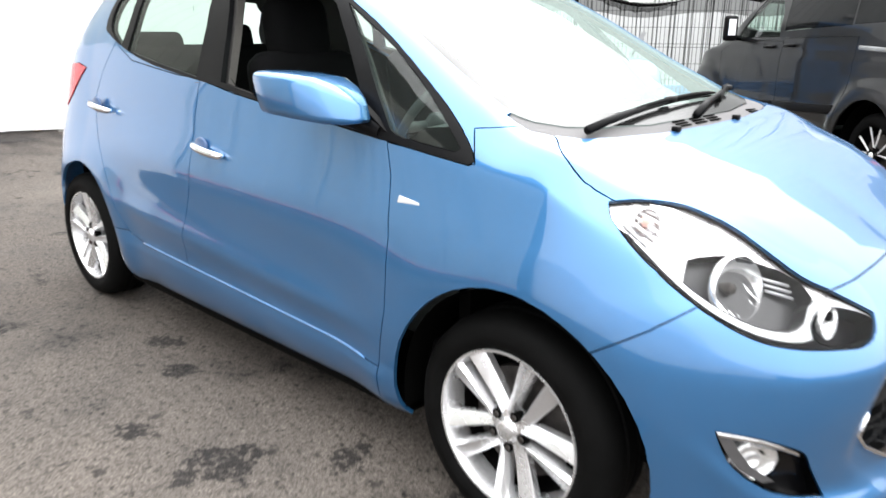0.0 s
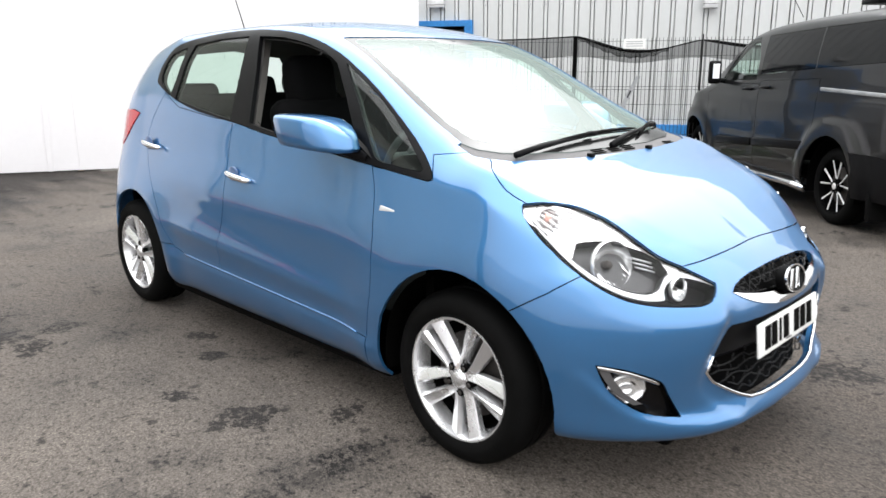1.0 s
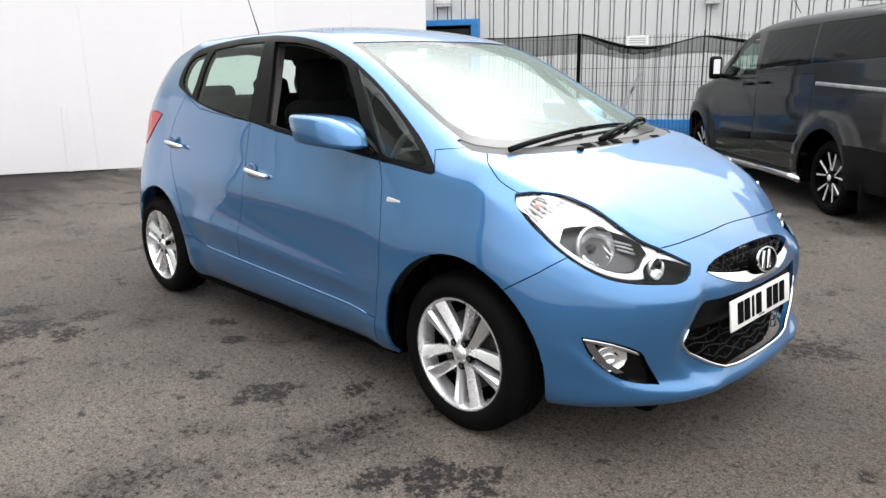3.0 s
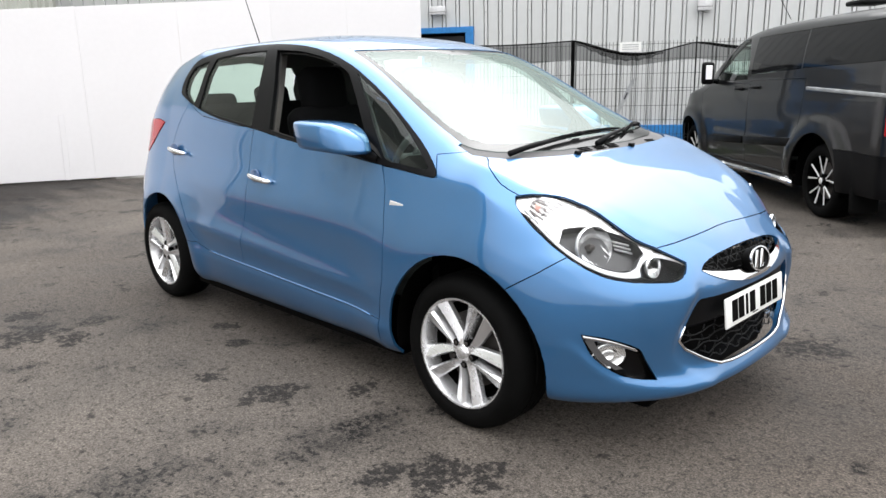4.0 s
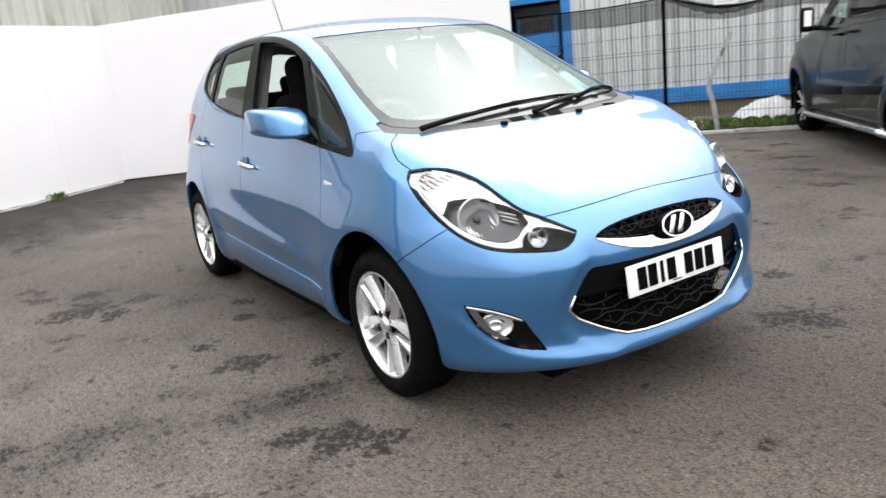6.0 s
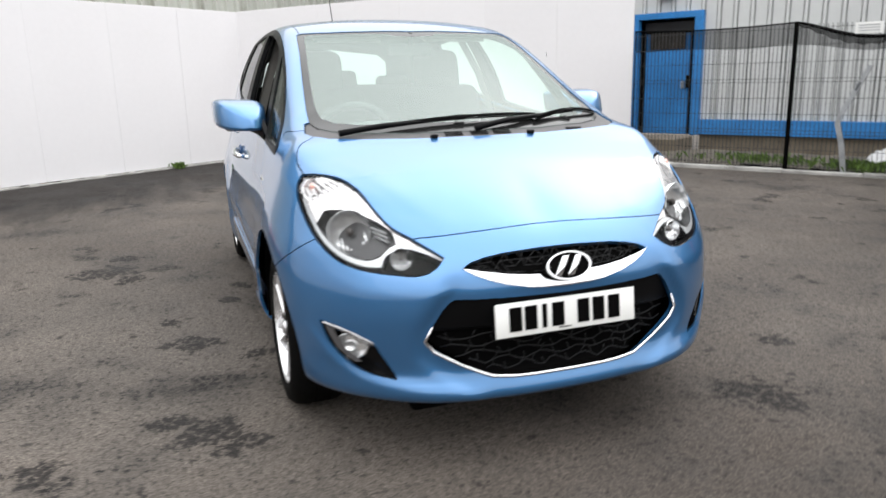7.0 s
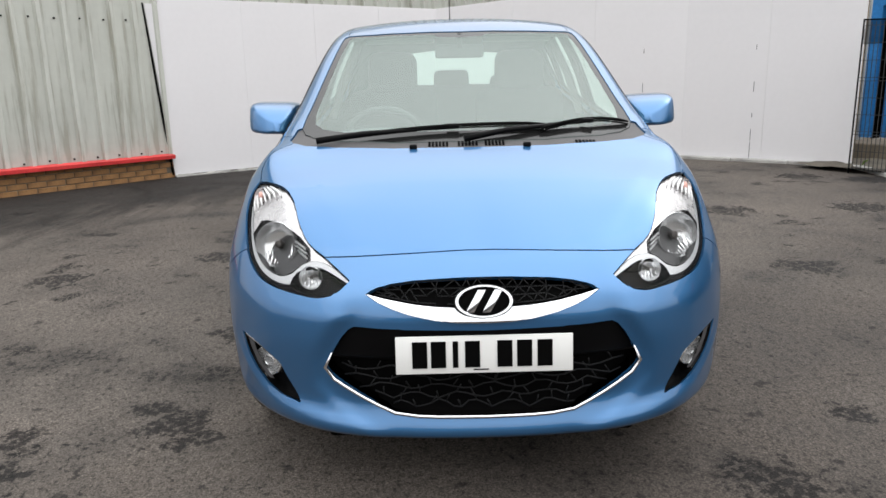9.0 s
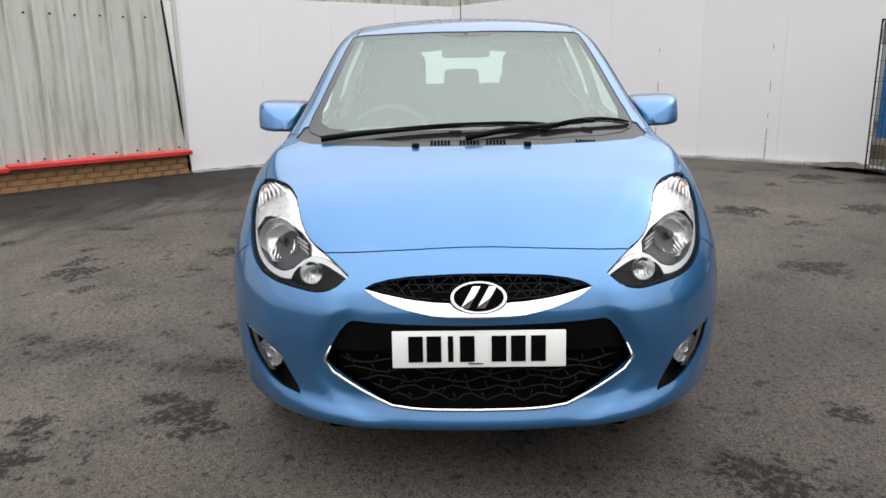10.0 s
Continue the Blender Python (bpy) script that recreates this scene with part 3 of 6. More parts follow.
fence = thing("mesh_fence", FENCE, "dark welded mesh fence with black shade netting along the top", "fence")
post_x = (-1.58, 0.50, 2.17, 3.84, 5.51)
for x in post_x:
    wide = 0.018 if x in (-1.58, 2.17) else 0.052
    part("post", box((wide, wide * 0.8, 1.84), pose(x, 0, 0.92), 0.004, 1), INK, fence, "dark steel post", sharp=40)
for x0, x1 in zip(post_x, post_x[1:]):
    bm = bmesh.new()
    n = round((x1 - x0) / 0.050)
    for i in range(n + 1):
        x = x0 + (x1 - x0) * i / n
        add_tube(bm, [(x, -0.012, 0.05), (x, -0.012, 1.80)], 0.0046, 4, cap=False)
    for z in (0.08, 0.28, 0.48, 0.52, 0.72, 0.92, 1.12, 1.16, 1.36, 1.56, 1.76):
        add_tube(bm, [(x0, -0.016, z), (x1, -0.016, z)], 0.004, 4, cap=False)
    tagged(part("mesh_panel", bm, WIREM, fence, "dark welded wire"), kind="stuff")
    bm = bmesh.new()
    rows = []
    for j in range(7):
        row = []
        for i in range(25):
            t = i / 24
            top_z = net_top(x0, t)
            low_z = 1.56 - (1.83 - top_z) * 0.35 + 0.015 * math.sin(9 * t + x0)
            row.append(bm.verts.new((x0 + (x1 - x0) * t, 0.02 + 0.02 * math.sin(11 * t + j * 1.3), top_z + (low_z - top_z) * j / 6)))
        rows.append(row)
    for a, b in zip(rows, rows[1:]):
        for i in range(24):
            bm.faces.new((a[i], a[i + 1], b[i + 1], b[i]))
    part("shade_net", bm, NETTING, fence, "sagging black shade netting", sharp=60)
    if x0 == 0.50:
        fold = bmesh.new()
        rows = []
        for j in range(5):
            row = []
            for i in range(25):
                t = 0.02 + 0.72 * i / 24
                deep = 0.03 + 0.06 * math.sin(math.pi * i / 24) + 0.012 * math.sin(i * 1.9)
                row.append(fold.verts.new((x0 + (x1 - x0) * t, -0.03 + 0.012 * math.sin(i * 2.3 + j), net_top(x0, t) - 0.005 - deep * j / 4)))
            rows.append(row)
        for a, b in zip(rows, rows[1:]):
            for i in range(24):
                fold.faces.new((a[i], a[i + 1], b[i + 1], b[i]))
        part("net_fold", fold, NETTING, fence, "folded edge of black netting", sharp=60)
    bm = bmesh.new()
    add_tube(bm, [(x0 + (x1 - x0) * i / 24, 0.018, net_top(x0, i / 24) + 0.002) for i in range(25)], 0.009, 6, taper=[1.0 + (1.6 * math.sin(math.pi * min(1.0, i / 17)) ** 0.5 if x0 > 0 else 0.0) for i in range(25)])
    part("net_cord", bm, INK, fence, "black cord")
notice = thing("notice_board", FENCE @ pose(1.29, -0.035, 1.725), "small white notice fixed to the fence", "sign")
part("panel", box((0.29, 0.006, 0.13), None, 0.002, 1), PLATE, notice)
for z in (0.03, 0.0, -0.03):
    part("bar", box((0.22, 0.003, 0.010), pose(0, -0.005, z)), GALV, notice)

# bent fence post, heap of torn plastic and weeds
stub = thing("bent_post", FENCE @ pose(1.19, -0.10, 0), "bent galvanised channel post leaning by the fence", "post")
line = [(0.0, 0.0), (-0.06, 0.40), (-0.12, 0.62), (-0.11, 0.70), (0.17, 1.30)]
bm = bmesh.new()
rows = [[bm.verts.new((x + u, v, z)) for u, v in ((-0.03, 0.02), (-0.03, -0.015), (0.03, -0.015), (0.03, 0.02), (0.026, 0.02), (0.026, -0.010), (-0.026, -0.010), (-0.026, 0.02))] for x, z in line]
for a, b in zip(rows, rows[1:]):
    for k in range(8):
        bm.faces.new((a[k], a[(k + 1) % 8], b[(k + 1) % 8], b[k]))
bmesh.ops.recalc_face_normals(bm, faces=bm.faces[:])
part("shaft", bm, GALV, stub, sharp=30)
part("slot", box((0.016, 0.006, 0.10), pose(0.06, -0.016, 1.06, 0, 25, 0)), INK, stub)
heap = thing("plastic_heap", FENCE @ pose(1.85, 0.45, 0.05), "crumpled heap of torn pale plastic sheeting", "litter")
bm = bmesh.new()
bmesh.ops.create_grid(bm, x_segments=44, y_segments=26, size=0.5)
for v in bm.verts:
    r = max(0.0, 1 - (v.co.x / 0.5) ** 2) * max(0.0, 1 - (v.co.y / 0.5) ** 2)
    v.co = Vector((v.co.x * 1.1, v.co.y * 0.6, 0.30 * r ** 0.6 + 0.10 * r * noise.noise(v.co * 9) + 0.05 * noise.noise(v.co * 23)))
part("sheeting", bm, PALEPLASTIC, heap, sharp=25)


def weeds(name, m, count, spread, tall, label):
    ob = thing(name, m, label, "weeds", kind="stuff")
    bm = bmesh.new()
    for _ in range(count):
        p = Vector((rng.gauss(0, spread[0]), rng.gauss(0, spread[1]), 0))
        a, lean, h = rng.uniform(0, 6.28), rng.uniform(0.2, 1.0), tall * rng.uniform(0.4, 1.0)
        side = Vector((math.cos(a), math.sin(a), 0))
        across = Vector((-side.y, side.x, 0)) * h * 0.11
        mid, tip = p + side * h * lean * 0.35 + Vector((0, 0, h * 0.7)), p + side * h * lean + Vector((0, 0, h * 0.85))
        v = [bm.verts.new(q) for q in (p - across * 0.3, p + across * 0.3, mid + across, tip, mid - across)]
        bm.faces.new(v)
    part("leaves", bm, LEAF, ob, "green leaves")


weeds("weed_patch", FENCE @ pose(1.75, 0.10, 0.05), 500, (0.42, 0.12), 0.16, "low green weeds along the kerb")
weeds("weed_patch", FENCE @ pose(0.1, 0.5, 0.05), 260, (0.5, 0.25), 0.13, "low green weeds along the kerb")
weeds("weed_tuft", frame_at(-9.05, -1.17, 0), 50, (0.05, 0.04), 0.13, "small green tuft at the foot of the hoarding")

# plain unseen walls, added to close the yard behind the camera
# the dark ones block low sky light, the white one reflects it
for nm, size, m, mat, label in (("wall_unseen_south", (16, 0.3, 10.0), pose(-12, -8, 5.0), UNSEENWALL, "plain dark unseen wall, added to block low sky light"), ("wall_unseen_south_east", (26, 0.1, 3.0), pose(9, -8, 1.5), WHITEBOARD, "plain white unseen wall, added to reflect light onto the car"), ("wall_unseen_east", (0.3, 40, 3.0), pose(22, 0, 1.5), UNSEENWALL, "plain dark unseen wall, added to block low sky light")):
    tagged(part(nm, box(size, m), mat), label, "wall", kind="structure")

# ---- the car's skin: one smooth half (y > 0), from profile curves ----
WHEELBASE, HUB_Z, TYRE_R = 2.66, 0.308, 0.312
HALF_WIDTH = [(0.20, 0.79), (0.26, 0.842), (0.34, 0.862), (0.50, 0.872), (0.66, 0.868), (0.78, 0.852), (0.88, 0.828), (0.98, 0.802), (1.10, 0.780), (1.20, 0.758), (1.30, 0.735)]
NOSE_X = [(0.20, 0.66), (0.218, 0.752), (0.232, 0.798), (0.248, 0.812), (0.268, 0.808), (0.298, 0.795), (0.34, 0.781), (0.48, 0.779), (0.60, 0.776), (0.636, 0.769), (0.660, 0.757), (0.70, 0.732), (0.74, 0.695), (0.765, 0.655), (0.85, 0.56), (0.95, 0.40)]
TAIL_X = [(0.20, -3.20), (0.35, -3.29), (0.60, -3.30), (0.80, -3.26), (1.08, -3.18), (1.25, -3.12)]
BOTTOM_Z = [(0.80, 0.215), (0.45, 0.222), (-0.3, 0.215), (-2.3, 0.225), (-3.3, 0.30)]
BELT_Z = [(0.72, 0.763), (0.60, 0.772), (0.45, 0.83), (0.30, 0.888), (0.15, 0.93), (0.0, 0.958), (-0.17, 0.978), (-0.51, 1.006), (-1.14, 1.072), (-1.64, 1.128), (-2.11, 1.178), (-2.35, 1.21), (-2.6, 1.225), (-3.0, 1.15), (-3.3, 1.08)]
RAIL_Y = [(0.66, 0.50), (0.44, 0.605), (0.20, 0.715), (0.045, 0.742), (-0.14, 0.712), (-0.50, 0.672), (-0.905, 0.620), (-1.30, 0.602), (-2.28, 0.585), (-2.60, 0.550), (-3.0, 0.50), (-3.3, 0.45)]
RAIL_Z = [(0.70, 0.765), (0.60, 0.79), (0.44, 0.892), (0.20, 0.975), (0.045, 1.035), (-0.14, 1.068), (-0.50, 1.262), (-0.905, 1.480), (-1.10, 1.530), (-1.40, 1.555), (-2.28, 1.550), (-2.60, 1.512), (-2.95, 1.42), (-3.08, 1.30), (-3.3, 1.08)]
CREST_Z = [(0.72, 0.763), (0.66, 0.775), (0.55, 0.838), (0.44, 0.898), (0.30, 0.962), (0.15, 1.015), (0.09, 1.035), (-0.10, 1.140), (-0.30, 1.248), (-0.60, 1.398), (-0.83, 1.500), (-1.0, 1.548), (-1.3, 1.592), (-1.65, 1.605), (-2.0, 1.600), (-2.6, 1.555), (-2.95, 1.480), (-3.06, 1.36), (-3.3, 1.08)]
FRONT_C, REAR_C = 0.05, -2.58


def flare(x, z, y):
    """Swell over the wheel arches, the door's lower crease and the shoulder line."""
    for hub, size, wide in ((0.02, 0.022, 0.16), (-2.545, 0.020, 0.09)):
        d = math.hypot(x - hub, z - HUB_Z)
        if z < 0.95:
            y += size * math.exp(-(((d - 0.40) / wide) ** 2))
    if -2.3 < x < -0.4 and z < 0.9:
        ease = min(1.0, (x + 2.3) / 0.35, (-0.4 - x) / 0.3)
        ease = max(0.0, ease) ** 2 * (3 - 2 * max(0.0, ease))
        line = 0.465 + (-0.5 - x) * 0.065
        low = max(0.0, min(1.0, (0.64 - z) / 0.30))
        y -= ease * 0.014 * low * low * (3 - 2 * low)
        y += ease * (0.010 * math.exp(-(((z - line) / 0.035) ** 2)) - 0.012 * math.exp(-(((z - line - 0.13) / 0.09) ** 2)))
    if -2.2 < x < -0.35:
        sill = 0.372 + (-0.75 - x) * 0.040
        y += 0.014 / (1 + math.exp((z - sill) / 0.006)) * min(1.0, (x + 2.2) / 0.1, (-0.35 - x) / 0.1)
    if x < -1.7:
        y -= 0.028 * min(1.0, (-1.7 - x) / 0.85) ** 2
    return y


def nose_relief(y, z):
    """The bumper's cheeks stand a little proud of the middle, along a crease from the upper grille's corners downward."""
    line = curve(z, [(0.24, 0.30), (0.30, 0.40), (0.40, 0.505), (0.45, 0.50), (0.57, 0.435), (0.667, 0.355), (0.72, 0.33)])
    proud = curve(z, [(0.20, 0.002), (0.27, 0.006), (0.36, 0.011), (0.45, 0.020), (0.52, 0.025), (0.58, 0.023), (0.635, 0.013), (0.68, 0.002)])
    # a ledge that sweeps from under the lower grille round below the fog lamp
    lip = curve(y, [(0.28, 0.272), (0.40, 0.281), (0.56, 0.299), (0.65, 0.318), (0.71, 0.352), (0.75, 0.400), (0.785, 0.46)])
    step = 0.019 * min(1.0, max(0.0, (y - 0.26) / 0.22)) * max(0.0, min(1.0, (0.81 - y) / 0.05))
    step *= math.exp(-max(0.0, lip - z) / 0.06) / (1 + math.exp(min(30.0, (z - lip) / 0.005)))
    return step + proud / (1 + math.exp(-(y - line) / 0.010)) * max(0.0, min(1.0, (0.86 - y) / 0.2))


SKIN = dict(half=HALF_WIDTH, nose=NOSE_X, tail=TAIL_X, bottom=BOTTOM_Z, belt=BELT_Z, rail_y=RAIL_Y, rail_z=RAIL_Z, crest=CREST_Z, front=FRONT_C, rear=REAR_C, flare=flare, round_front=2.6, round_rear=2.9, mid=0.75, relief=nose_relief)


def loop_point(k, u, z):
    """Plan outline at height z; u 0 at the nose, 1 at the front corner's end, 2 at the rear corner's start, 3 at the tail."""
    w, front, rear = curve(z, k["half"]), k["front"], k["rear"]
    if u <= 1:
        a = u * math.pi / 2
        p = 2 / k["round_front"]
        return front + (curve(z, k["nose"]) - front) * max(0.0, math.cos(a)) ** p, w * math.sin(a) ** p
    if u <= 2:
        return front + (rear - front) * (u - 1), w
    a = (3 - u) * math.pi / 2
    p = 2 / k["round_rear"]
    return rear + (curve(z, k["tail"]) - rear) * max(0.0, math.cos(a)) ** p, w * math.sin(a) ** p


def car_columns(k):
    us = [i / 70 for i in range(70)] + [1 + i / 96 for i in range(97)] + [2 + i / 24 for i in range(1, 25)]
    columns = []
    for u in us:
        x0, _ = loop_point(k, u, k["mid"])
        zb, zs = curve(x0, k["bottom"]), curve(x0, k["belt"])
        col = []
        for j in range(37):
            z = zb + (zs - zb) * j / 36
            x, y = loop_point(k, u, z)
            if u < 1 and "relief" in k:
                x += k["relief"](y, z)
            col.append((x, k["flare"](x, z, y) if 0 < u < 3 else y, z))
        xs, ys, _ = col[-1]
        yr, zr = min(curve(xs, k["rail_y"]), 0.965 * ys), max(curve(xs, k["rail_z"]), zs + 0.002)
        zc = max(curve(xs, k["crest"]), zr)
        for j in range(1, 19):
            t = j / 18
            col.append((xs, ys + (yr - ys) * t + 0.016 * math.sin(math.pi * t) * min(1, (zr - zs) / 0.3), zs + (zr - zs) * t))
        for j in range(1, 31):
            t = 1 - j / 30
            col.append((xs, yr * t, zr + (zc - zr) * (1 - t ** 2.35)))
        columns.append(col)
    g = np.array(columns)
    for lo, hi, times in ((30, 46, 3), (47, 66, 6)):
        for _ in range(times):
            g[:, lo:hi] = (g[:, lo - 1:hi - 1] + 2 * g[:, lo:hi] + g[:, lo + 1:hi + 1]) / 4
    soft = g.copy()
    for _ in range(90):
        soft[73:158] = (soft[72:157] + 2 * soft[73:158] + soft[74:159]) / 4
    weight = np.clip((np.arange(g.shape[1]) - 14) / 12, 0, 1)[None, :, None]
    ends = np.clip(np.minimum(np.arange(len(g)) - 72, 158 - np.arange(len(g))) / 8, 0, 1)[:, None, None]
    g += weight * ends * (soft - g) * np.array([0, 1, 1])
    if "relief" in k:
        for col in g[NOSE_COLS:]:
            for q in col[38:]:
                q[2] += bonnet_crease(q[0], q[1])
    g[:, -1, 1] = 0
    g[0, :, 1] = 0
    g[-1, :, 1] = 0
    return g


NOSE_COLS = 48


def bonnet_crease(x, y):
    line = interp(x, [(0.12, 0.70), (0.25, 0.61), (0.40, 0.52), (0.55, 0.42), (0.66, 0.34)])
    ease = max(0.0, min(1.0, (x - 0.10) / 0.18)) * max(0.0, min(1.0, (0.70 - x) / 0.10))
    return 0.0022 * ease * math.exp(-(((abs(y) - line) / (0.022 if abs(y) > line else 0.075)) ** 2))


def nose_lines(k, g):
    """The bonnet's front as lines that run back from the nose, so that it has no pole at the tip."""
    n, back = NOSE_COLS, g[NOSE_COLS]
    low = g[:n + 1, :37].copy()
    for i in range(n + 1):
        straight = g[i, 29:30] + (g[i, 36:37] - g[i, 29:30]) * np.linspace(1 / 7, 1, 7)[:, None]
        low[i, 30:] += (straight - low[i, 30:]) * min(1.0, (n - i) / 16)
    edge_x, edge_y = low[::-1, 36, 0], low[::-1, 36, 1]
    order = np.argsort(edge_x)

    def height(x, y):
        ys = float(np.interp(x, edge_x[order], edge_y[order]))
        zs = curve(x, k["belt"])
        yr, zr = min(curve(x, k["rail_y"]), 0.965 * ys), max(curve(x, k["rail_z"]), zs + 0.002)
        zc = max(curve(x, k["crest"]), zr)
        if y > yr:
            return zs + (zr - zs) * min(1.0, (ys - y) / max(1e-4, ys - yr))
        return zr + (zc - zr) * (1 - (y / max(yr, 1e-4)) ** 2.35)

    lines = []
    for i in range(n + 1):
        p, q = low[i, 36], back[36 + n - i]
        miss0, miss1 = p[2] - height(p[0], p[1]), q[2] - height(q[0], q[1])
        run = [p + (q - p) * t for t in (j / 20 for j in range(1, 21))]
        for j, r in enumerate(run):
            t = (j + 1) / 20
            r[2] = height(r[0], r[1]) + miss0 * (1 - t) + miss1 * t
        lines.append(list(low[i]) + run)
    h = np.array(lines)
    ease = np.clip((n - np.arange(n + 1)) / 16, 0, 1)[:, None, None]
    for _ in range(10):
        h[:, 26:55] += ease * ((h[:, 25:54] + 2 * h[:, 26:55] + h[:, 27:56]) / 4 - h[:, 26:55])
        h[1:n, 34:56] += 0.5 * ((h[:n - 1, 34:56] + h[2:, 34:56]) / 2 - h[1:n, 34:56]) * np.array([0, 0, 1])
    for line in h:
        for q in line[38:]:
            q[2] += bonnet_crease(q[0], q[1])
    h[0, :, 1] = 0
    return h


def skin_half(k):
    g = car_columns(k)
    bm = bmesh.new()
    grid = [[bm.verts.new(p) for p in col] for col in g]
    start = 0
    if "relief" in k:
        start = NOSE_COLS
        front = [[bm.verts.new(p) for p in line] for line in nose_lines(k, g)]
        for a, b in zip(front, front[1:]):
            for j in range(len(a) - 1):
                bm.faces.new((a[j], b[j], b[j + 1], a[j + 1]))
        for v in [v for col in grid[:start] for v in col]:
            bm.verts.remove(v)
    for a, b in zip(grid[start:], grid[start + 1:]):
        for j in range(len(a) - 1):
            bm.faces.new((a[j], b[j], b[j + 1], a[j + 1]))
    bmesh.ops.remove_doubles(bm, verts=bm.verts[:], dist=0.0004)
    bmesh.ops.recalc_face_normals(bm, faces=bm.faces[:])
    if sum(f.normal.y * f.calc_area() for f in bm.faces) < 0:
        bmesh.ops.reverse_faces(bm, faces=bm.faces[:])
    return bm


# ---- cutting panels out of the skin ----
from mathutils.bvhtree import BVHTree
from mathutils.interpolate import poly_3d_calc


def inside(p, poly):
    hit, n = False, len(poly)
    for i in range(n):
        (x0, y0), (x1, y1) = poly[i], poly[(i + 1) % n]
        if (y0 > p[1]) != (y1 > p[1]) and p[0] < (x1 - x0) * (p[1] - y0) / (y1 - y0) + x0:
            hit = not hit
    return hit


def carve(bm, tags, outline, way, tag, only=("",), facing=0.05, where=None):
    """Cuts the outline, seen along way, into the faces that carry one of the tags in only, and gives the faces inside a tag."""
    way = Vector(way).normalized()
    a = (Vector((0, 1, 0)) if abs(way.z) > 0.9 else Vector((0, 0, 1)).cross(way)).normalized()
    b = way.cross(a)
    poly = [(Vector(p).dot(a), Vector(p).dot(b)) for p in outline]
    lo, hi = [min(p[k] for p in poly) - 0.03 for k in (0, 1)], [max(p[k] for p in poly) + 0.03 for k in (0, 1)]
    codes = {tags.setdefault(t, len(tags)) for t in only}
    mine = tags.setdefault(tag, len(tags))
    layer = bm.faces.layers.int["tag"]

    def flat(v):
        return v.co.dot(a), v.co.dot(b)

    def usable(f):
        if f[layer] not in codes or f.normal.dot(way) < facing or (where and not where(f.calc_center_median())):
            return False
        ps = [flat(v) for v in f.verts]
        return all(min(p[k] for p in ps) < hi[k] and max(p[k] for p in ps) > lo[k] for k in (0, 1))

    for i, p in enumerate(poly):
        q = poly[(i + 1) % len(poly)]
        e_lo, e_hi = [min(p[k], q[k]) - 0.004 for k in (0, 1)], [max(p[k], q[k]) + 0.004 for k in (0, 1)]
        near = []
        for f in bm.faces:
            if usable(f):
                ps = [flat(v) for v in f.verts]
                if all(min(s[k] for s in ps) <= e_hi[k] and max(s[k] for s in ps) >= e_lo[k] for k in (0, 1)):
                    near.append(f)
        if near:
            n2 = (-(q[1] - p[1]), q[0] - p[0])
            geom = list({v for f in near for v in f.verts}) + list({e for f in near for e in f.edges}) + near
            bmesh.ops.bisect_plane(bm, geom=geom, dist=0.0002, plane_co=a * p[0] + b * p[1], plane_no=(a * n2[0] + b * n2[1]).normalized())
            bm.normal_update()
    for f in bm.faces:
        if f[layer] in codes and f.normal.dot(way) >= facing and inside((f.calc_center_median().dot(a), f.calc_center_median().dot(b)), poly):
            if not where or where(f.calc_center_median()):
                f[layer] = mine


class Smooth:
    """The uncut skin's normals, to shade cut panels as the one smooth sheet that they come from."""

    def __init__(self, bm):
        bm.normal_update()
        self.tree = BVHTree.FromBMesh(bm)
        bm.faces.ensure_lookup_table()
        self.faces = [([v.co.copy() for v in f.verts], [v.normal.copy() for v in f.verts]) for f in bm.faces]

    def at(self, p):
        q = Vector((p.x, abs(p.y), p.z))
        place, _, index, _ = self.tree.find_nearest(q)
        cos, normals = self.faces[index]
        n = sum((w * m for w, m in zip(poly_3d_calc(cos, place), normals)), Vector())
        if abs(p.y) < 0.001:
            n.y = 0
        if p.y < 0:
            n.y = -n.y
        return n.normalized()


def pick(bm, tags, *names):
    """A copy of the faces that carry one of the tags."""
    out = bm.copy()
    layer = out.faces.layers.int["tag"]
    codes = {tags.get(n, -1) for n in names}
    bmesh.ops.delete(out, geom=[f for f in out.faces if f[layer] not in codes], context="FACES")
    return out


def flipped(bm):
    out = bm.copy()
    bmesh.ops.scale(out, vec=(1, -1, 1), verts=out.verts[:])
    bmesh.ops.reverse_faces(out, faces=out.faces[:])
    return out


def joined(*bms):
    out = bmesh.new()
    for b in bms:
        me = bpy.data.meshes.new("tmp")
        b.to_mesh(me)
        out.from_mesh(me)
        bpy.data.meshes.remove(me)
        b.free()
    return out


def whole(bm):
    """Both halves of a panel that crosses the middle."""
    out = joined(flipped(bm), bm)
    middle = [v for v in out.verts if abs(v.co.y) < 0.0008]
    bmesh.ops.remove_doubles(out, verts=middle, dist=0.0016)
    return out


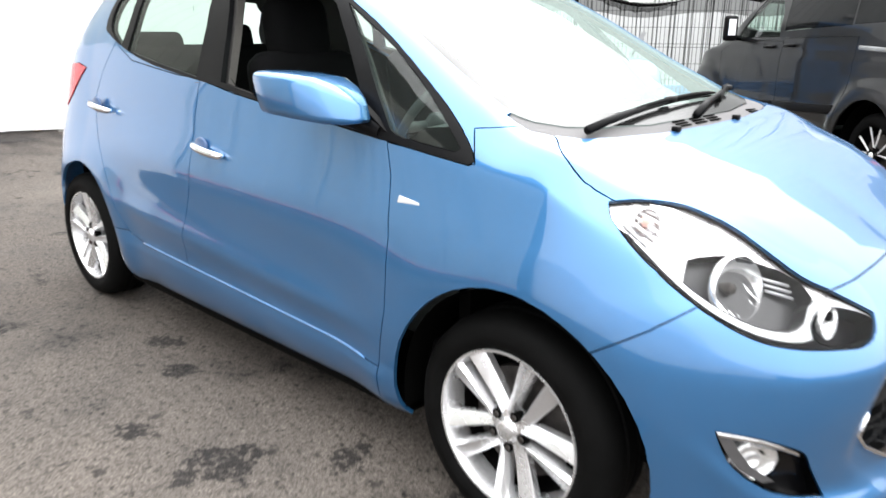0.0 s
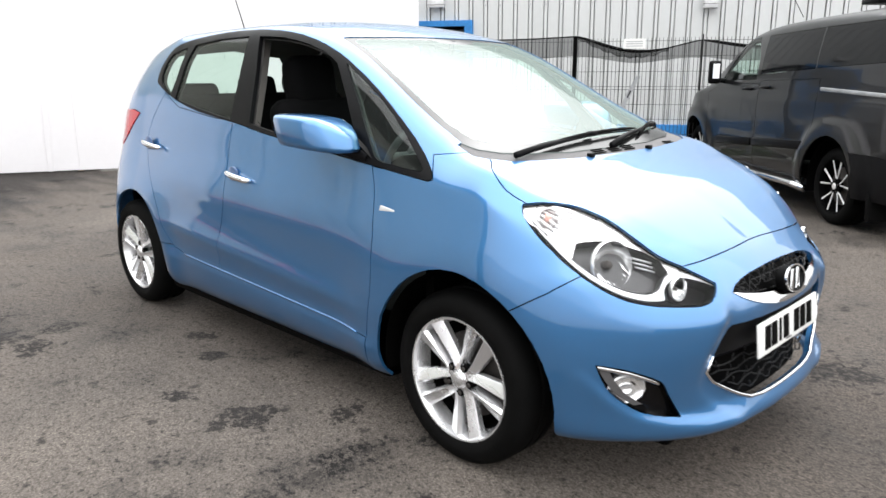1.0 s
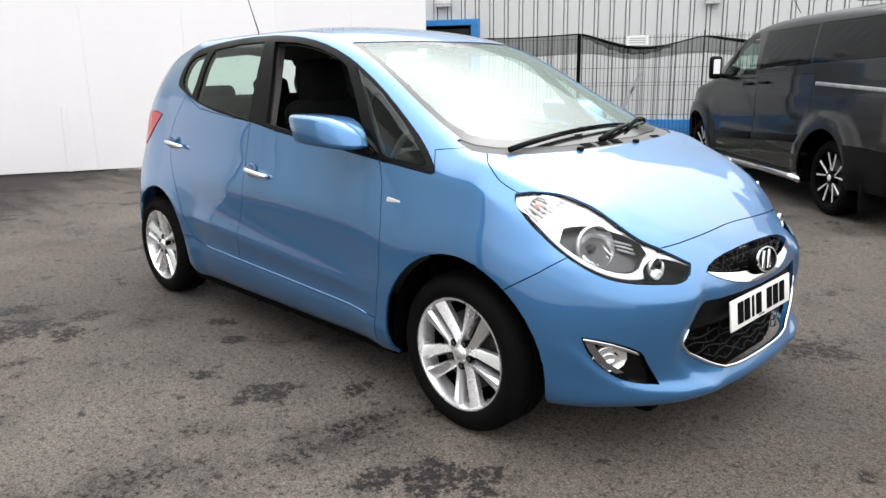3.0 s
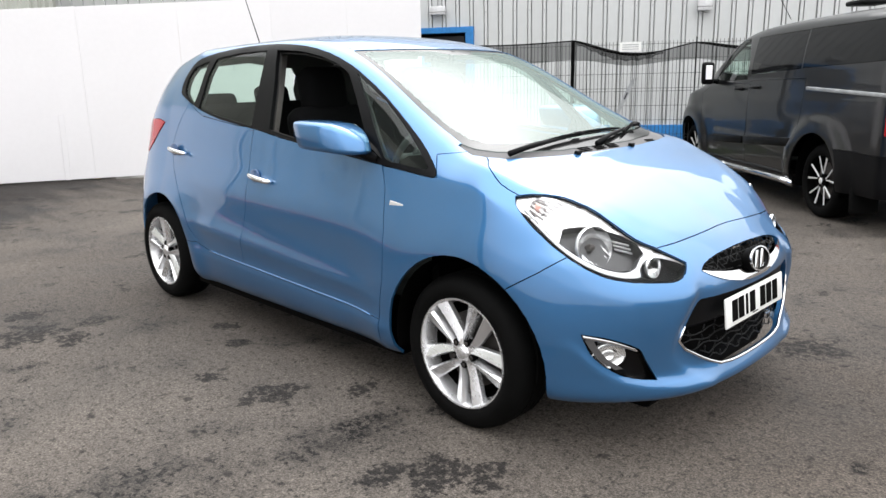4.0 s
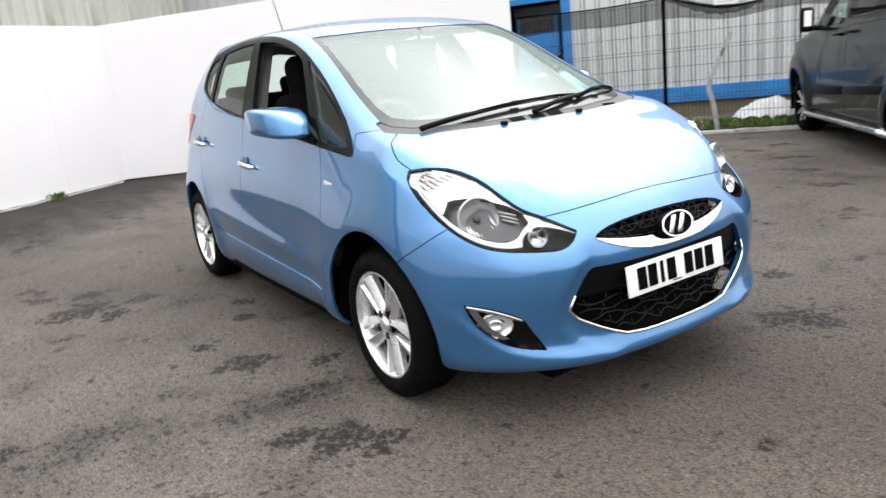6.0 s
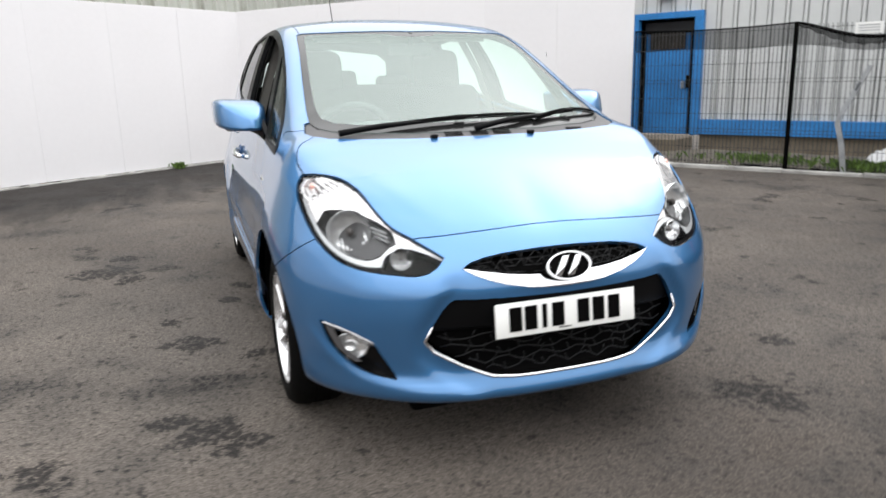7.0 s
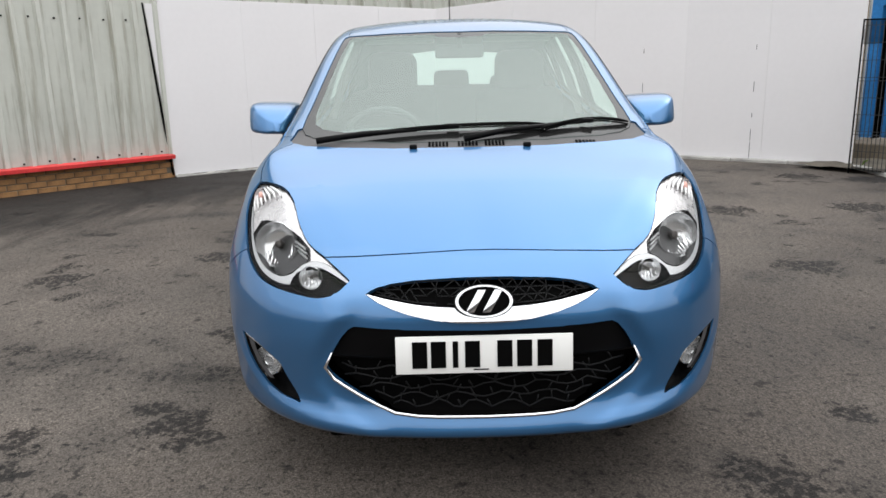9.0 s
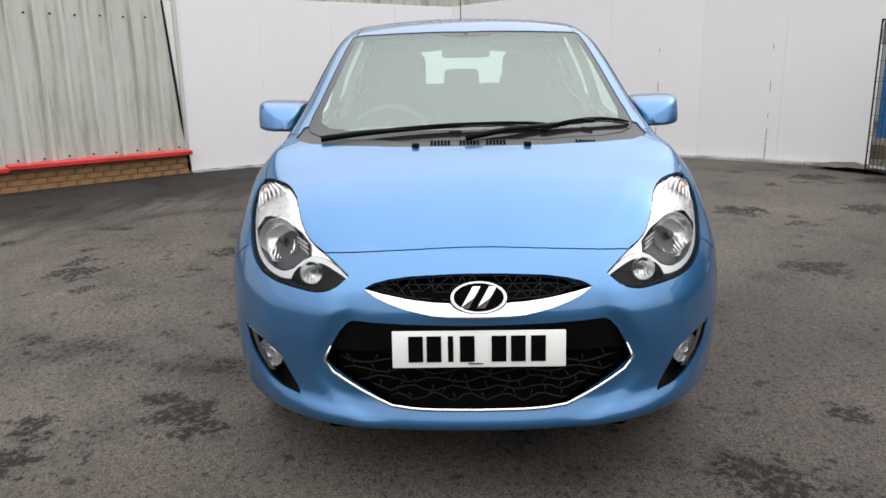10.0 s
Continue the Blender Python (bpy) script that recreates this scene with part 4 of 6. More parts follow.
def panel(bm, gap=0.002, depth=0.012, lift=0.0, smooth=None):
    """Draws the rim in by half a shut line and folds it inward; lift moves the panel along its normals."""
    bm.normal_update()
    if lift:
        for v, n in [(v, v.normal.copy()) for v in bm.verts]:
            v.co += n * lift
    rim = [e for e in bm.edges if len(e.link_faces) == 1]
    pull = {}
    for e in rim:
        mid = (e.verts[0].co + e.verts[1].co) / 2
        inward = e.link_faces[0].calc_center_median() - mid
        along = (e.verts[1].co - e.verts[0].co)
        if along.length > 1e-7:
            along.normalize()
            inward -= along * inward.dot(along)
        for v in e.verts:
            pull.setdefault(v, Vector())
            pull[v] += inward.normalized() if inward.length > 1e-8 else inward
    normals = {v: smooth.at(v.co) if smooth else v.normal.copy() for v in pull}
    for v, d in pull.items():
        if d.length > 1e-6:
            v.co += d.normalized() * gap
    if depth and rim:
        made = bmesh.ops.extrude_edge_only(bm, edges=rim)["geom"]
        low = [g for g in made if isinstance(g, bmesh.types.BMVert)]
        for v in low:
            other = [e.other_vert(v) for e in v.link_edges if e.other_vert(v) in normals]
            if other:
                v.co -= normals[other[0]] * depth
        for e in rim:
            if e.is_valid:
                e.smooth = False
    bm.normal_update()
    return bm


def shell_part(name, bm, mat, parent, label="", gap=0.002, depth=0.012, lift=0.0, smooth=None):
    bm.faces.index_update()
    count = len(bm.faces)
    panel(bm, gap, depth, lift, smooth or SMOOTH)
    bm.faces.index_update()
    for f in bm.faces:
        f.smooth = True
    me = bpy.data.meshes.new(name)
    bm.to_mesh(me)
    bm.free()
    smooth = smooth or SMOOTH
    cache = {}
    normals = []
    for f in me.polygons:
        for v in f.vertices:
            if f.index >= count:
                normals.append(f.normal.copy())
            else:
                if v not in cache:
                    cache[v] = smooth.at(me.vertices[v].co)
                normals.append(cache[v])
    me.normals_split_custom_set(normals)
    me.materials.append(mat)
    ob = new(name, me)
    ob.parent = parent
    if label:
        ob["label"] = label
    return ob


def offset(bm, amount, smooth=None):
    bm.normal_update()
    for v, n in [(v, smooth.at(v.co) if smooth else v.normal.copy()) for v in bm.verts]:
        v.co += n * amount
    return bm


# ---- the blue car ----
def xz(*pts):
    return [(x, 0, z) for x, z in pts]


def xy(*pts):
    return [(x, y, 0) for x, y in pts]


def yz(*pts):
    return [(0, y, z) for y, z in pts]


def ring(cx, cz, r, n=40, start=0.0, end=360.0):
    return [(cx + r * math.cos(radians(start + (end - start) * i / n)), cz + r * math.sin(radians(start + (end - start) * i / n))) for i in range(n)]


LAMP = [(0.21, 0.757, 0.936), (0.265, 0.712, 0.944), (0.335, 0.645, 0.932), (0.42, 0.603, 0.897), (0.50, 0.578, 0.848), (0.565, 0.535, 0.79), (0.625, 0.47, 0.75), (0.692, 0.402, 0.704), (0.706, 0.436, 0.669), (0.696, 0.485, 0.65), (0.66, 0.56, 0.654), (0.61, 0.635, 0.664), (0.555, 0.692, 0.68), (0.495, 0.731, 0.709), (0.432, 0.757, 0.747), (0.358, 0.775, 0.798), (0.279, 0.784, 0.86), (0.226, 0.775, 0.908)]
FOG = [(0.505, 0.77, 0.490), (0.576, 0.705, 0.474), (0.640, 0.628, 0.436), (0.655, 0.603, 0.39), (0.682, 0.562, 0.313), (0.615, 0.654, 0.333), (0.57, 0.708, 0.370), (0.532, 0.747, 0.419)]


def rounded(pts, steps=3, sharp=()):
    """A closed outline as a smooth curve through its points, with corners kept at the indices in sharp."""
    out, n = [], len(pts)
    vs = [Vector(p) for p in pts]
    for i in range(n):
        a, b = vs[i], vs[(i + 1) % n]
        ta = Vector((0,) * 3) if i in sharp else (vs[(i + 1) % n] - vs[i - 1]) * 0.5
        tb = Vector((0,) * 3) if (i + 1) % n in sharp else (vs[(i + 2) % n] - vs[i]) * 0.5
        ta, tb = [t * min(1.0, (b - a).length / max(1e-6, t.length)) for t in (ta, tb)]
        for k in range(steps):
            t = k / steps
            out.append(tuple(a * (2 * t ** 3 - 3 * t ** 2 + 1) + ta * (t ** 3 - 2 * t ** 2 + t) + b * (3 * t ** 2 - 2 * t ** 3) + tb * (t ** 3 - t ** 2)))
    return out


SIDE, TOP, FRONT, CORNER = (0, 1, 0), (0, 0, 1), (1, 0, 0), (0.62, 0.62, 0.48)
DOOR_FRONT = [(-0.482, 1.02), (-0.437, 0.917), (-0.405, 0.754), (-0.40, 0.545), (-0.43, 0.365)]
SPLIT = [(-1.585, 0.408), (-1.568, 0.56), (-1.52, 0.736), (-1.517, 0.88), (-1.524, 1.0), (-1.515, 1.125)]
REAR_EDGE = [(-2.290, 1.245), (-2.40, 1.12), (-2.477, 0.984), (-2.40, 0.857), (-2.25, 0.683), (-2.15, 0.536), (-2.06, 0.449), (-1.93, 0.422)]

skin, tags = skin_half(SKIN), {"": 0}
SMOOTH = Smooth(skin)
skin.faces.layers.int.new("tag")


def cut(outline, way, tag, only=("",), facing=0.05, where=None):
    carve(skin, tags, outline, way, tag, only, facing, where)


cut(xz(*ring(0.02, 0.322, 0.385, 44)), SIDE, "hole", where=lambda c: c.y > 0.5)
cut(xz(*ring(-2.55, 0.325, 0.378, 44)), SIDE, "hole", where=lambda c: c.y > 0.5)
DAYLIGHT = [(-2.437, 1.303), (-2.445, 1.381), (-2.398, 1.457), (-2.314, 1.496), (-2.123, 1.525), (-1.840, 1.544), (-1.610, 1.546), (-1.447, 1.540), (-1.236, 1.519), (-1.040, 1.480), (-0.861, 1.421), (-0.709, 1.350), (-0.565, 1.271), (-0.439, 1.193), (-0.323, 1.120), (-0.237, 1.062), (-0.176, 1.012), (-0.154, 0.986), (-0.168, 0.976), (-0.299, 0.988), (-0.467, 1.005), (-0.648, 1.023), (-1.121, 1.073), (-1.515, 1.121), (-1.875, 1.161), (-2.124, 1.206), (-2.291, 1.250), (-2.385, 1.282)]
cut(rounded(xz(*DAYLIGHT), 2, (17, 18)), SIDE, "frame", where=lambda c: c.y > 0.4 and c.z > 0.94)
cut(rounded(xz((-0.793, 1.380), (-0.738, 1.352), (-0.554, 1.254), (-0.383, 1.141), (-0.257, 1.047), (-0.211, 1.012), (-0.222, 1.003), (-0.416, 1.020), (-0.472, 1.039), (-0.638, 1.224)), 2, (0, 5, 6)), SIDE, "glass_quarter", ("frame",))
cut(rounded(xz((-1.484, 1.511), (-1.280, 1.497), (-1.086, 1.465), (-0.925, 1.419), (-0.843, 1.379), (-0.748, 1.278), (-0.636, 1.142), (-0.568, 1.052), (-0.582, 1.033), (-1.125, 1.089), (-1.366, 1.122), (-1.382, 1.248), (-1.412, 1.366)), 2, (0, 4, 8, 10)), SIDE, "glass_front", ("frame",))
cut(rounded(xz((-1.584, 1.513), (-1.85, 1.509), (-2.107, 1.489), (-2.134, 1.414), (-2.136, 1.30), (-2.153, 1.215), (-1.880, 1.175), (-1.539, 1.133), (-1.540, 1.312)), 2, (0, 2, 5, 7)), SIDE, "glass_rear", ("frame",))
cut(rounded(xz((-2.187, 1.478), (-2.335, 1.448), (-2.380, 1.403), (-2.388, 1.334), (-2.352, 1.290), (-2.226, 1.229), (-2.195, 1.312), (-2.192, 1.40)), 2, (0, 5)), SIDE, "glass_corner", ("frame",))
cut(xz(*DOOR_FRONT, (-0.75, 0.372), (-1.1, 0.386), *SPLIT, (-1.3, 1.09), (-0.8, 1.035)), SIDE, "door_front", where=lambda c: c.y > 0.5)
cut(xz(*SPLIT[::-1], *SPLIT[:1], *REAR_EDGE[::-1], (-2.1, 1.175), (-1.7, 1.135)), SIDE, "door_rear", where=lambda c: c.y > 0.5)
cut(xy((0.05, -0.01), (0.045, 0.28), (0.01, 0.50), (-0.03, 0.585), (-0.09, 0.635), (-0.15, 0.655), (-0.236, 0.648), (-0.446, 0.621), (-0.689, 0.586), (-0.93, 0.556), (-0.945, 0.535), (-0.90, 0.40), (-0.873, 0.25), (-0.855, -0.01)), TOP, "screen", where=lambda c: c.z > 0.98)
cut(xy((-0.01, -0.01), (-0.015, 0.28), (-0.05, 0.48), (-0.10, 0.565), (-0.16, 0.605), (-0.25, 0.612), (-0.446, 0.590), (-0.689, 0.557), (-0.89, 0.528), (-0.905, 0.50), (-0.865, 0.38), (-0.838, 0.25), (-0.822, 0.12), (-0.79, 0.105), (-0.775, -0.01)), TOP, "clear", ("screen",))
cut(xy((0.095, -0.01), (0.088, 0.28), (0.063, 0.50), (0.035, 0.615), (-0.01, 0.668), (-0.06, 0.69), (-0.15, 0.675), (-0.15, 0.60), (0.0, 0.45), (0.03, 0.2), (0.04, -0.01)), TOP, "cowl", where=lambda c: c.z > 0.98)
cut(rounded(LAMP, 3, (0, 7)), CORNER, "lamp")
cut(rounded([LAMP[k] for k in range(8, 18)], 3)[:-3] + [(0.275, 0.770, 0.874), (0.352, 0.762, 0.815), (0.424, 0.746, 0.766), (0.487, 0.718, 0.728), (0.545, 0.681, 0.699), (0.598, 0.628, 0.686), (0.64, 0.560, 0.684), (0.68, 0.49, 0.678)], CORNER, "lamp_rim", ("lamp",))
LAMP_STRIP = [(0.285, 0.773, 0.866), (0.352, 0.766, 0.810), (0.424, 0.751, 0.760), (0.487, 0.724, 0.720), (0.545, 0.687, 0.692), (0.598, 0.637, 0.678), (0.630, 0.590, 0.680), (0.620, 0.580, 0.700), (0.615, 0.556, 0.719), (0.623, 0.516, 0.734), (0.649, 0.472, 0.726), (0.699, 0.396, 0.691), (0.697, 0.388, 0.699), (0.644, 0.459, 0.739), (0.613, 0.509, 0.751), (0.601, 0.554, 0.738), (0.604, 0.588, 0.709), (0.588, 0.628, 0.697), (0.538, 0.677, 0.708), (0.480, 0.713, 0.735), (0.418, 0.740, 0.774), (0.350, 0.757, 0.821), (0.290, 0.766, 0.871)]
cut(rounded(LAMP_STRIP, 2, (0, 11, 12)), CORNER, "lamp_strip", ("lamp", "lamp_rim"))
cut([(0.395, 0.748, 0.790), (0.385, 0.715, 0.832), (0.402, 0.697, 0.839), (0.439, 0.655, 0.841), (0.485, 0.612, 0.828), (0.532, 0.569, 0.809), (0.575, 0.535, 0.781), (0.602, 0.533, 0.751), (0.608, 0.572, 0.722), (0.600, 0.610, 0.702), (0.567, 0.655, 0.699), (0.512, 0.700, 0.717), (0.455, 0.728, 0.750)], CORNER, "lamp_main", ("lamp", "lamp_rim"))
cut([(0.630, 0.590, 0.688), (0.617, 0.570, 0.712), (0.620, 0.530, 0.730), (0.640, 0.485, 0.728), (0.672, 0.435, 0.710), (0.695, 0.405, 0.694), (0.705, 0.444, 0.662), (0.692, 0.496, 0.653), (0.652, 0.563, 0.662), (0.635, 0.585, 0.672)], CORNER, "lamp_inner", ("lamp", "lamp_rim"))
cut(rounded(xy((0.76, -0.01), (0.76, 0.50), (0.66, 0.50), (0.55, 0.60), (0.35, 0.72), (0.205, 0.752), (0.131, 0.758), (0.06, 0.732), (0.0, 0.672), (-0.05, 0.66), (-0.05, -0.01)), 4, (0, 1, 2, 9, 10)), TOP, "bonnet", where=lambda c: c.z > 0.70)
cut(yz((-0.01, 0.7725), (0.07, 0.7725), (0.13, 0.771), (0.26, 0.766), (0.37, 0.761), (0.47, 0.756), (0.55, 0.750), (0.55, 0.60), (-0.01, 0.60)), FRONT, "", ("bonnet",), facing=-1)
cut(xy((-0.80, -0.01), (-0.80, 0.548), (-1.3, 0.528), (-2.3, 0.520), (-2.9, 0.46), (-2.98, 0.3), (-2.985, -0.01)), TOP, "roof", where=lambda c: c.z > 1.3)
cut(rounded(FOG, 3, (0, 4)), (0.75, 0.65, 0.05), "fog")
MOUTH_TOP = [(0.0, 0.707), (0.06, 0.7066), (0.116, 0.705), (0.17, 0.7025), (0.219, 0.699), (0.265, 0.693), (0.305, 0.684), (0.330, 0.675), (0.345, 0.666)]
MOUTH_MID = [(0.0, 0.630), (0.06, 0.631), (0.12, 0.6335), (0.17, 0.6375), (0.22, 0.6435), (0.27, 0.6515), (0.31, 0.659), (0.345, 0.666)]
MOUTH_LOW = [(0.0, 0.589), (0.06, 0.5905), (0.12, 0.596), (0.17, 0.604), (0.22, 0.6145), (0.27, 0.630), (0.31, 0.646), (0.345, 0.666)]
cut(yz((-0.01, 0.707), *MOUTH_TOP, *MOUTH_MID[-2::-1], (-0.01, 0.630)), FRONT, "grille_top")
cut(yz((-0.01, 0.630), *MOUTH_MID, *MOUTH_LOW[-2::-1], (-0.01, 0.589)), FRONT, "chrome_wing")
cut(yz((-0.01, 0.562), (0.255, 0.567), (0.35, 0.571), (0.383, 0.572), (0.400, 0.563), (0.425, 0.533), (0.452, 0.490), (0.473, 0.452), (0.477, 0.436), (0.468, 0.420), (0.45, 0.405), (0.41, 0.379), (0.367, 0.354), (0.32, 0.331), (0.271, 0.314), (0.21, 0.307), (0.139, 0.304), (-0.01, 0.303)), FRONT, "grille_low")
cut(xz((-0.486, 1.004), *DOOR_FRONT, (-0.45, 0.15), (0.255, 0.10), (0.255, 0.623), (0.365, 0.693), (0.44, 0.75), (0.5, 0.95), (0.1, 1.12), (-0.06, 1.075), (-0.197, 1.062), (-0.150, 0.98)), SIDE, "fender", facing=-1, where=lambda c: c.y > 0.3)
cut(xz((0.255, 0.05), (0.255, 0.623), (0.365, 0.693), (0.44, 0.75), (0.5, 0.80), (1.0, 0.80), (1.0, 0.05)), SIDE, "bumper", facing=-2)
cut(xz((-0.2, 0.1), (-0.43, 0.38), (-0.75, 0.395), (-1.1, 0.41), (-1.585, 0.43), (-1.93, 0.44), (-2.06, 0.46), (-2.4, 0.45), (-2.4, 0.1)), SIDE, "sill", facing=-1, where=lambda c: c.y > 0.5)
cut(yz((-0.01, 1.515), (0.38, 1.475), (0.47, 1.42), (0.53, 1.22), (0.50, 1.15), (-0.01, 1.13)), (-1, 0, 0), "glass_tail", ("", "roof"), where=lambda c: c.x < -2.72)
cut(xz((-2.605, 1.128), (-2.69, 1.145), (-3.32, 1.13), (-3.34, 0.92), (-2.86, 0.935), (-2.76, 1.00), (-2.69, 1.06)), SIDE, "tail_lamp", facing=-1, where=lambda c: c.y > 0.45)

mark = skin.faces.layers.int["tag"]
for f in skin.faces:
    c = f.calc_center_median()
    if f[mark] == 0 and 0.2 < c.x < 0.6 and c.y > 0.55 and 0.55 < c.z < 0.95:
        f[mark] = tags["bumper" if c.x > interp(c.z, [(0.623, 0.255), (0.693, 0.365), (0.75, 0.44), (0.80, 0.50)]) else "fender"]
bmesh.ops.remove_doubles(skin, verts=skin.verts[:], dist=0.0015)
skin.normal_update()

car = thing("hatchback_car", Matrix(), "metallic light blue five-door hatchback, driver's window open, parked on asphalt", "car")
shell_part("body_shell", whole(pick(skin, tags, "")), BLUE, car, depth=0.015)
shell_part("roof", whole(pick(skin, tags, "roof")), BLUE, car, depth=0.01, gap=0.0015)
sheet = whole(pick(skin, tags, "bonnet"))
loose = {v for e in sheet.edges if len(e.link_faces) == 1 for v in e.verts if 0.30 < v.co.x < 0.37 and 0.45 < abs(v.co.y) < 0.63}
bmesh.ops.remove_doubles(sheet, verts=list(loose), dist=0.009)
shell_part("bonnet", sheet, BLUE, car, gap=0.0026, depth=0.016)
bumper = shell_part("front_bumper", whole(pick(skin, tags, "bumper")), BLUE, car, depth=0.02)
screen = shell_part("windscreen", whole(pick(skin, tags, "clear")), SCREEN, car, "clear windscreen with a pale green tint", gap=0, depth=0, lift=-0.003)
shell_part("screen_border", whole(pick(skin, tags, "screen")), FRIT, screen, "black glazed border", gap=0, depth=0, lift=-0.003)
shell_part("cowl", whole(pick(skin, tags, "cowl")), COWLGREY, car, "grey plastic scuttle panel", depth=0.02, lift=-0.006)
shell_part("rear_window", whole(pick(skin, tags, "glass_tail")), TINT, car, "green-tinted glass", depth=0, lift=-0.003)


def both(name, tag, mat, label="", left=True, right=True, **more):
    made = []
    if left:
        made.append(shell_part(name, pick(skin, tags, tag), mat, car, label, **more))
    if right:
        made.append(shell_part(name, flipped(pick(skin, tags, tag)), mat, car, label, **more))
    return made


both("front_wing", "fender", BLUE)
both("sill", "sill", BLUE)
front_doors = both("front_door", "door_front", BLUE)
rear_doors = both("rear_door", "door_rear", BLUE)
both("window_frame", "frame", TRIM, "black window surround", depth=0.02, gap=0.001, lift=0.002)
both("quarter_light", "glass_quarter", TINT, "green-tinted glass", depth=0, lift=-0.004)
both("door_glass", "glass_front", TINT, "green-tinted glass", right=False, depth=0, lift=-0.006)
both("door_glass", "glass_rear", TINT, "green-tinted glass", depth=0, lift=-0.004)
both("corner_glass", "glass_corner", TINT, "green-tinted glass", depth=0, lift=-0.004)
both("tail_lamp", "tail_lamp", RED, "red tail lamp", depth=0.02, lift=0.004)


# ---- wheels ----
def alloy_wheel(name, centre, out, parent, metal, dark, radius, rim_r, width, pairs, label, blade=(0.034, 0.016), spread=0.30, turn=0.0, rim_mat=None, root=0.55, deep=1.0):
    """A cast wheel with twin spokes; out is +1 or -1, the side that the face looks to."""
    at = Matrix.Translation(centre) @ Matrix.Diagonal((1, out, 1, 1))
    bm = bmesh.new()
    add_lathe(bm, [(rim_r * 0.93, -width), (rim_r + 0.004, -width), (rim_r + 0.004, -0.012), (rim_r + 0.012, 0.0), (rim_r + 0.009, 0.005), (rim_r + 0.003, 0.004), (rim_r - 0.001, -0.006), (rim_r - 0.008, -0.040), (rim_r - 0.016, -0.075), (rim_r * 0.9, -width + 0.01)], 56, at)
    hub_r = rim_r * 0.27
    add_lathe(bm, [(0.001, -0.004), (hub_r * 0.55, -0.004), (hub_r * 0.62, -0.010), (hub_r * 0.98, -0.016), (hub_r * 1.05, -0.028), (hub_r, -0.05)], 40, at)
    bmesh.ops.recalc_face_normals(bm, faces=bm.faces[:])
    wheel = part(name, bm, rim_mat or metal, parent, label, sharp=32)
    for k in range(pairs):
        mid = 2 * math.pi * k / pairs + turn
        for s in (-1, 1):
            a0, a1 = mid + s * root, mid + s * spread
            p0, p1 = Vector((math.cos(a0), 0, math.sin(a0))) * hub_r * 0.85, Vector((math.cos(a1), 0, math.sin(a1))) * (rim_r + 0.003)
            d = (p1 - p0).normalized()
            w = Vector((d.z, 0, -d.x))
            ring_pts, spoke = [], bmesh.new()
            for t, half, y in ((0.0, blade[0] * 0.55, -0.014), (0.25, blade[0] * 0.62, -0.017), (0.6, blade[0] * 0.82, -0.012), (1.0, blade[0] * 1.0, -0.006)):
                c = p0.lerp(p1, t)
                ring_pts.append([spoke.verts.new(at @ (c + w * (half * q) + Vector((0, y + dy * deep, 0)))) for q, dy in [(-e * s, h) for e, h in ((1, -0.034), (1, -0.013), (0.7, -0.007), (-0.62, 0.004), (-1, -0.008), (-1, -0.034))]])
            for a, b in zip(ring_pts, ring_pts[1:]):
                for j in range(5):
                    spoke.faces.new((a[j], a[j + 1], b[j + 1], b[j]))
            bmesh.ops.recalc_face_normals(spoke, faces=spoke.faces[:])
            part("spoke", spoke, metal, wheel, sharp=32)
    bm = bmesh.new()
    r, w = radius, width
    add_lathe(bm, [(rim_r + 0.004, -w), (rim_r + 0.03, -w - 0.012), (r - 0.03, -w - 0.012), (r - 0.008, -w + 0.012), (r, -w + 0.03), (r, -w + 0.06), (r - 0.006, -w + 0.063), (r - 0.006, -w + 0.072), (r, -w + 0.075), (r, -0.085), (r - 0.006, -0.082), (r - 0.006, -0.073), (r, -0.07), (r, -0.045), (r - 0.007, -0.015), (r - 0.028, 0.008), (r - 0.055, 0.014), (rim_r + 0.04, 0.014), (rim_r + 0.02, 0.010), (rim_r + 0.008, 0.0)], 72, at)
    bmesh.ops.recalc_face_normals(bm, faces=bm.faces[:])
    part("tyre", bm, RUBBER, wheel, "black rubber tyre", sharp=40)
    bm = bmesh.new()
    add_lathe(bm, [(0.001, -0.075), (rim_r * 0.72, -0.075), (rim_r * 0.72, -0.095), (0.001, -0.095)], 40, at)
    bmesh.ops.recalc_face_normals(bm, faces=bm.faces[:])
    part("brake_disc", bm, STEEL, wheel, "dull steel brake disc", sharp=30)
    # shade behind the spokes is put in as a dark barrel and disc
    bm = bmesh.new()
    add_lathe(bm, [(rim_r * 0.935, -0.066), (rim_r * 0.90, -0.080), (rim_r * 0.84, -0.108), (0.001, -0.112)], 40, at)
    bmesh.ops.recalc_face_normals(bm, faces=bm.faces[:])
    part("barrel", bm, dark, wheel, "inner barrel, black in place of the shade inside", sharp=30)
    bm = bmesh.new()
    add_lathe(bm, [(0.001, 0.002), (hub_r * 0.40, 0.001), (hub_r * 0.48, -0.003), (hub_r * 0.5, -0.008)], 28, at)
    bmesh.ops.recalc_face_normals(bm, faces=bm.faces[:])
    part("centre_cap", bm, metal, wheel, "silver centre cap", sharp=40)
    for k in range(5):
        a = 2 * math.pi * k / 5 + turn
        bm = bmesh.new()
        add_lathe(bm, [(0.001, -0.004), (0.0075, -0.004), (0.0085, -0.007), (0.0085, -0.030)], 6, at @ Matrix.Translation((math.cos(a) * hub_r * 0.86, 0, math.sin(a) * hub_r * 0.86)))
        bmesh.ops.recalc_face_normals(bm, faces=bm.faces[:])
        part("wheel_bolt", bm, STEEL, wheel)
        # no hollow here: a flat black disc paints the bolt recess's shade
        bm = bmesh.new()
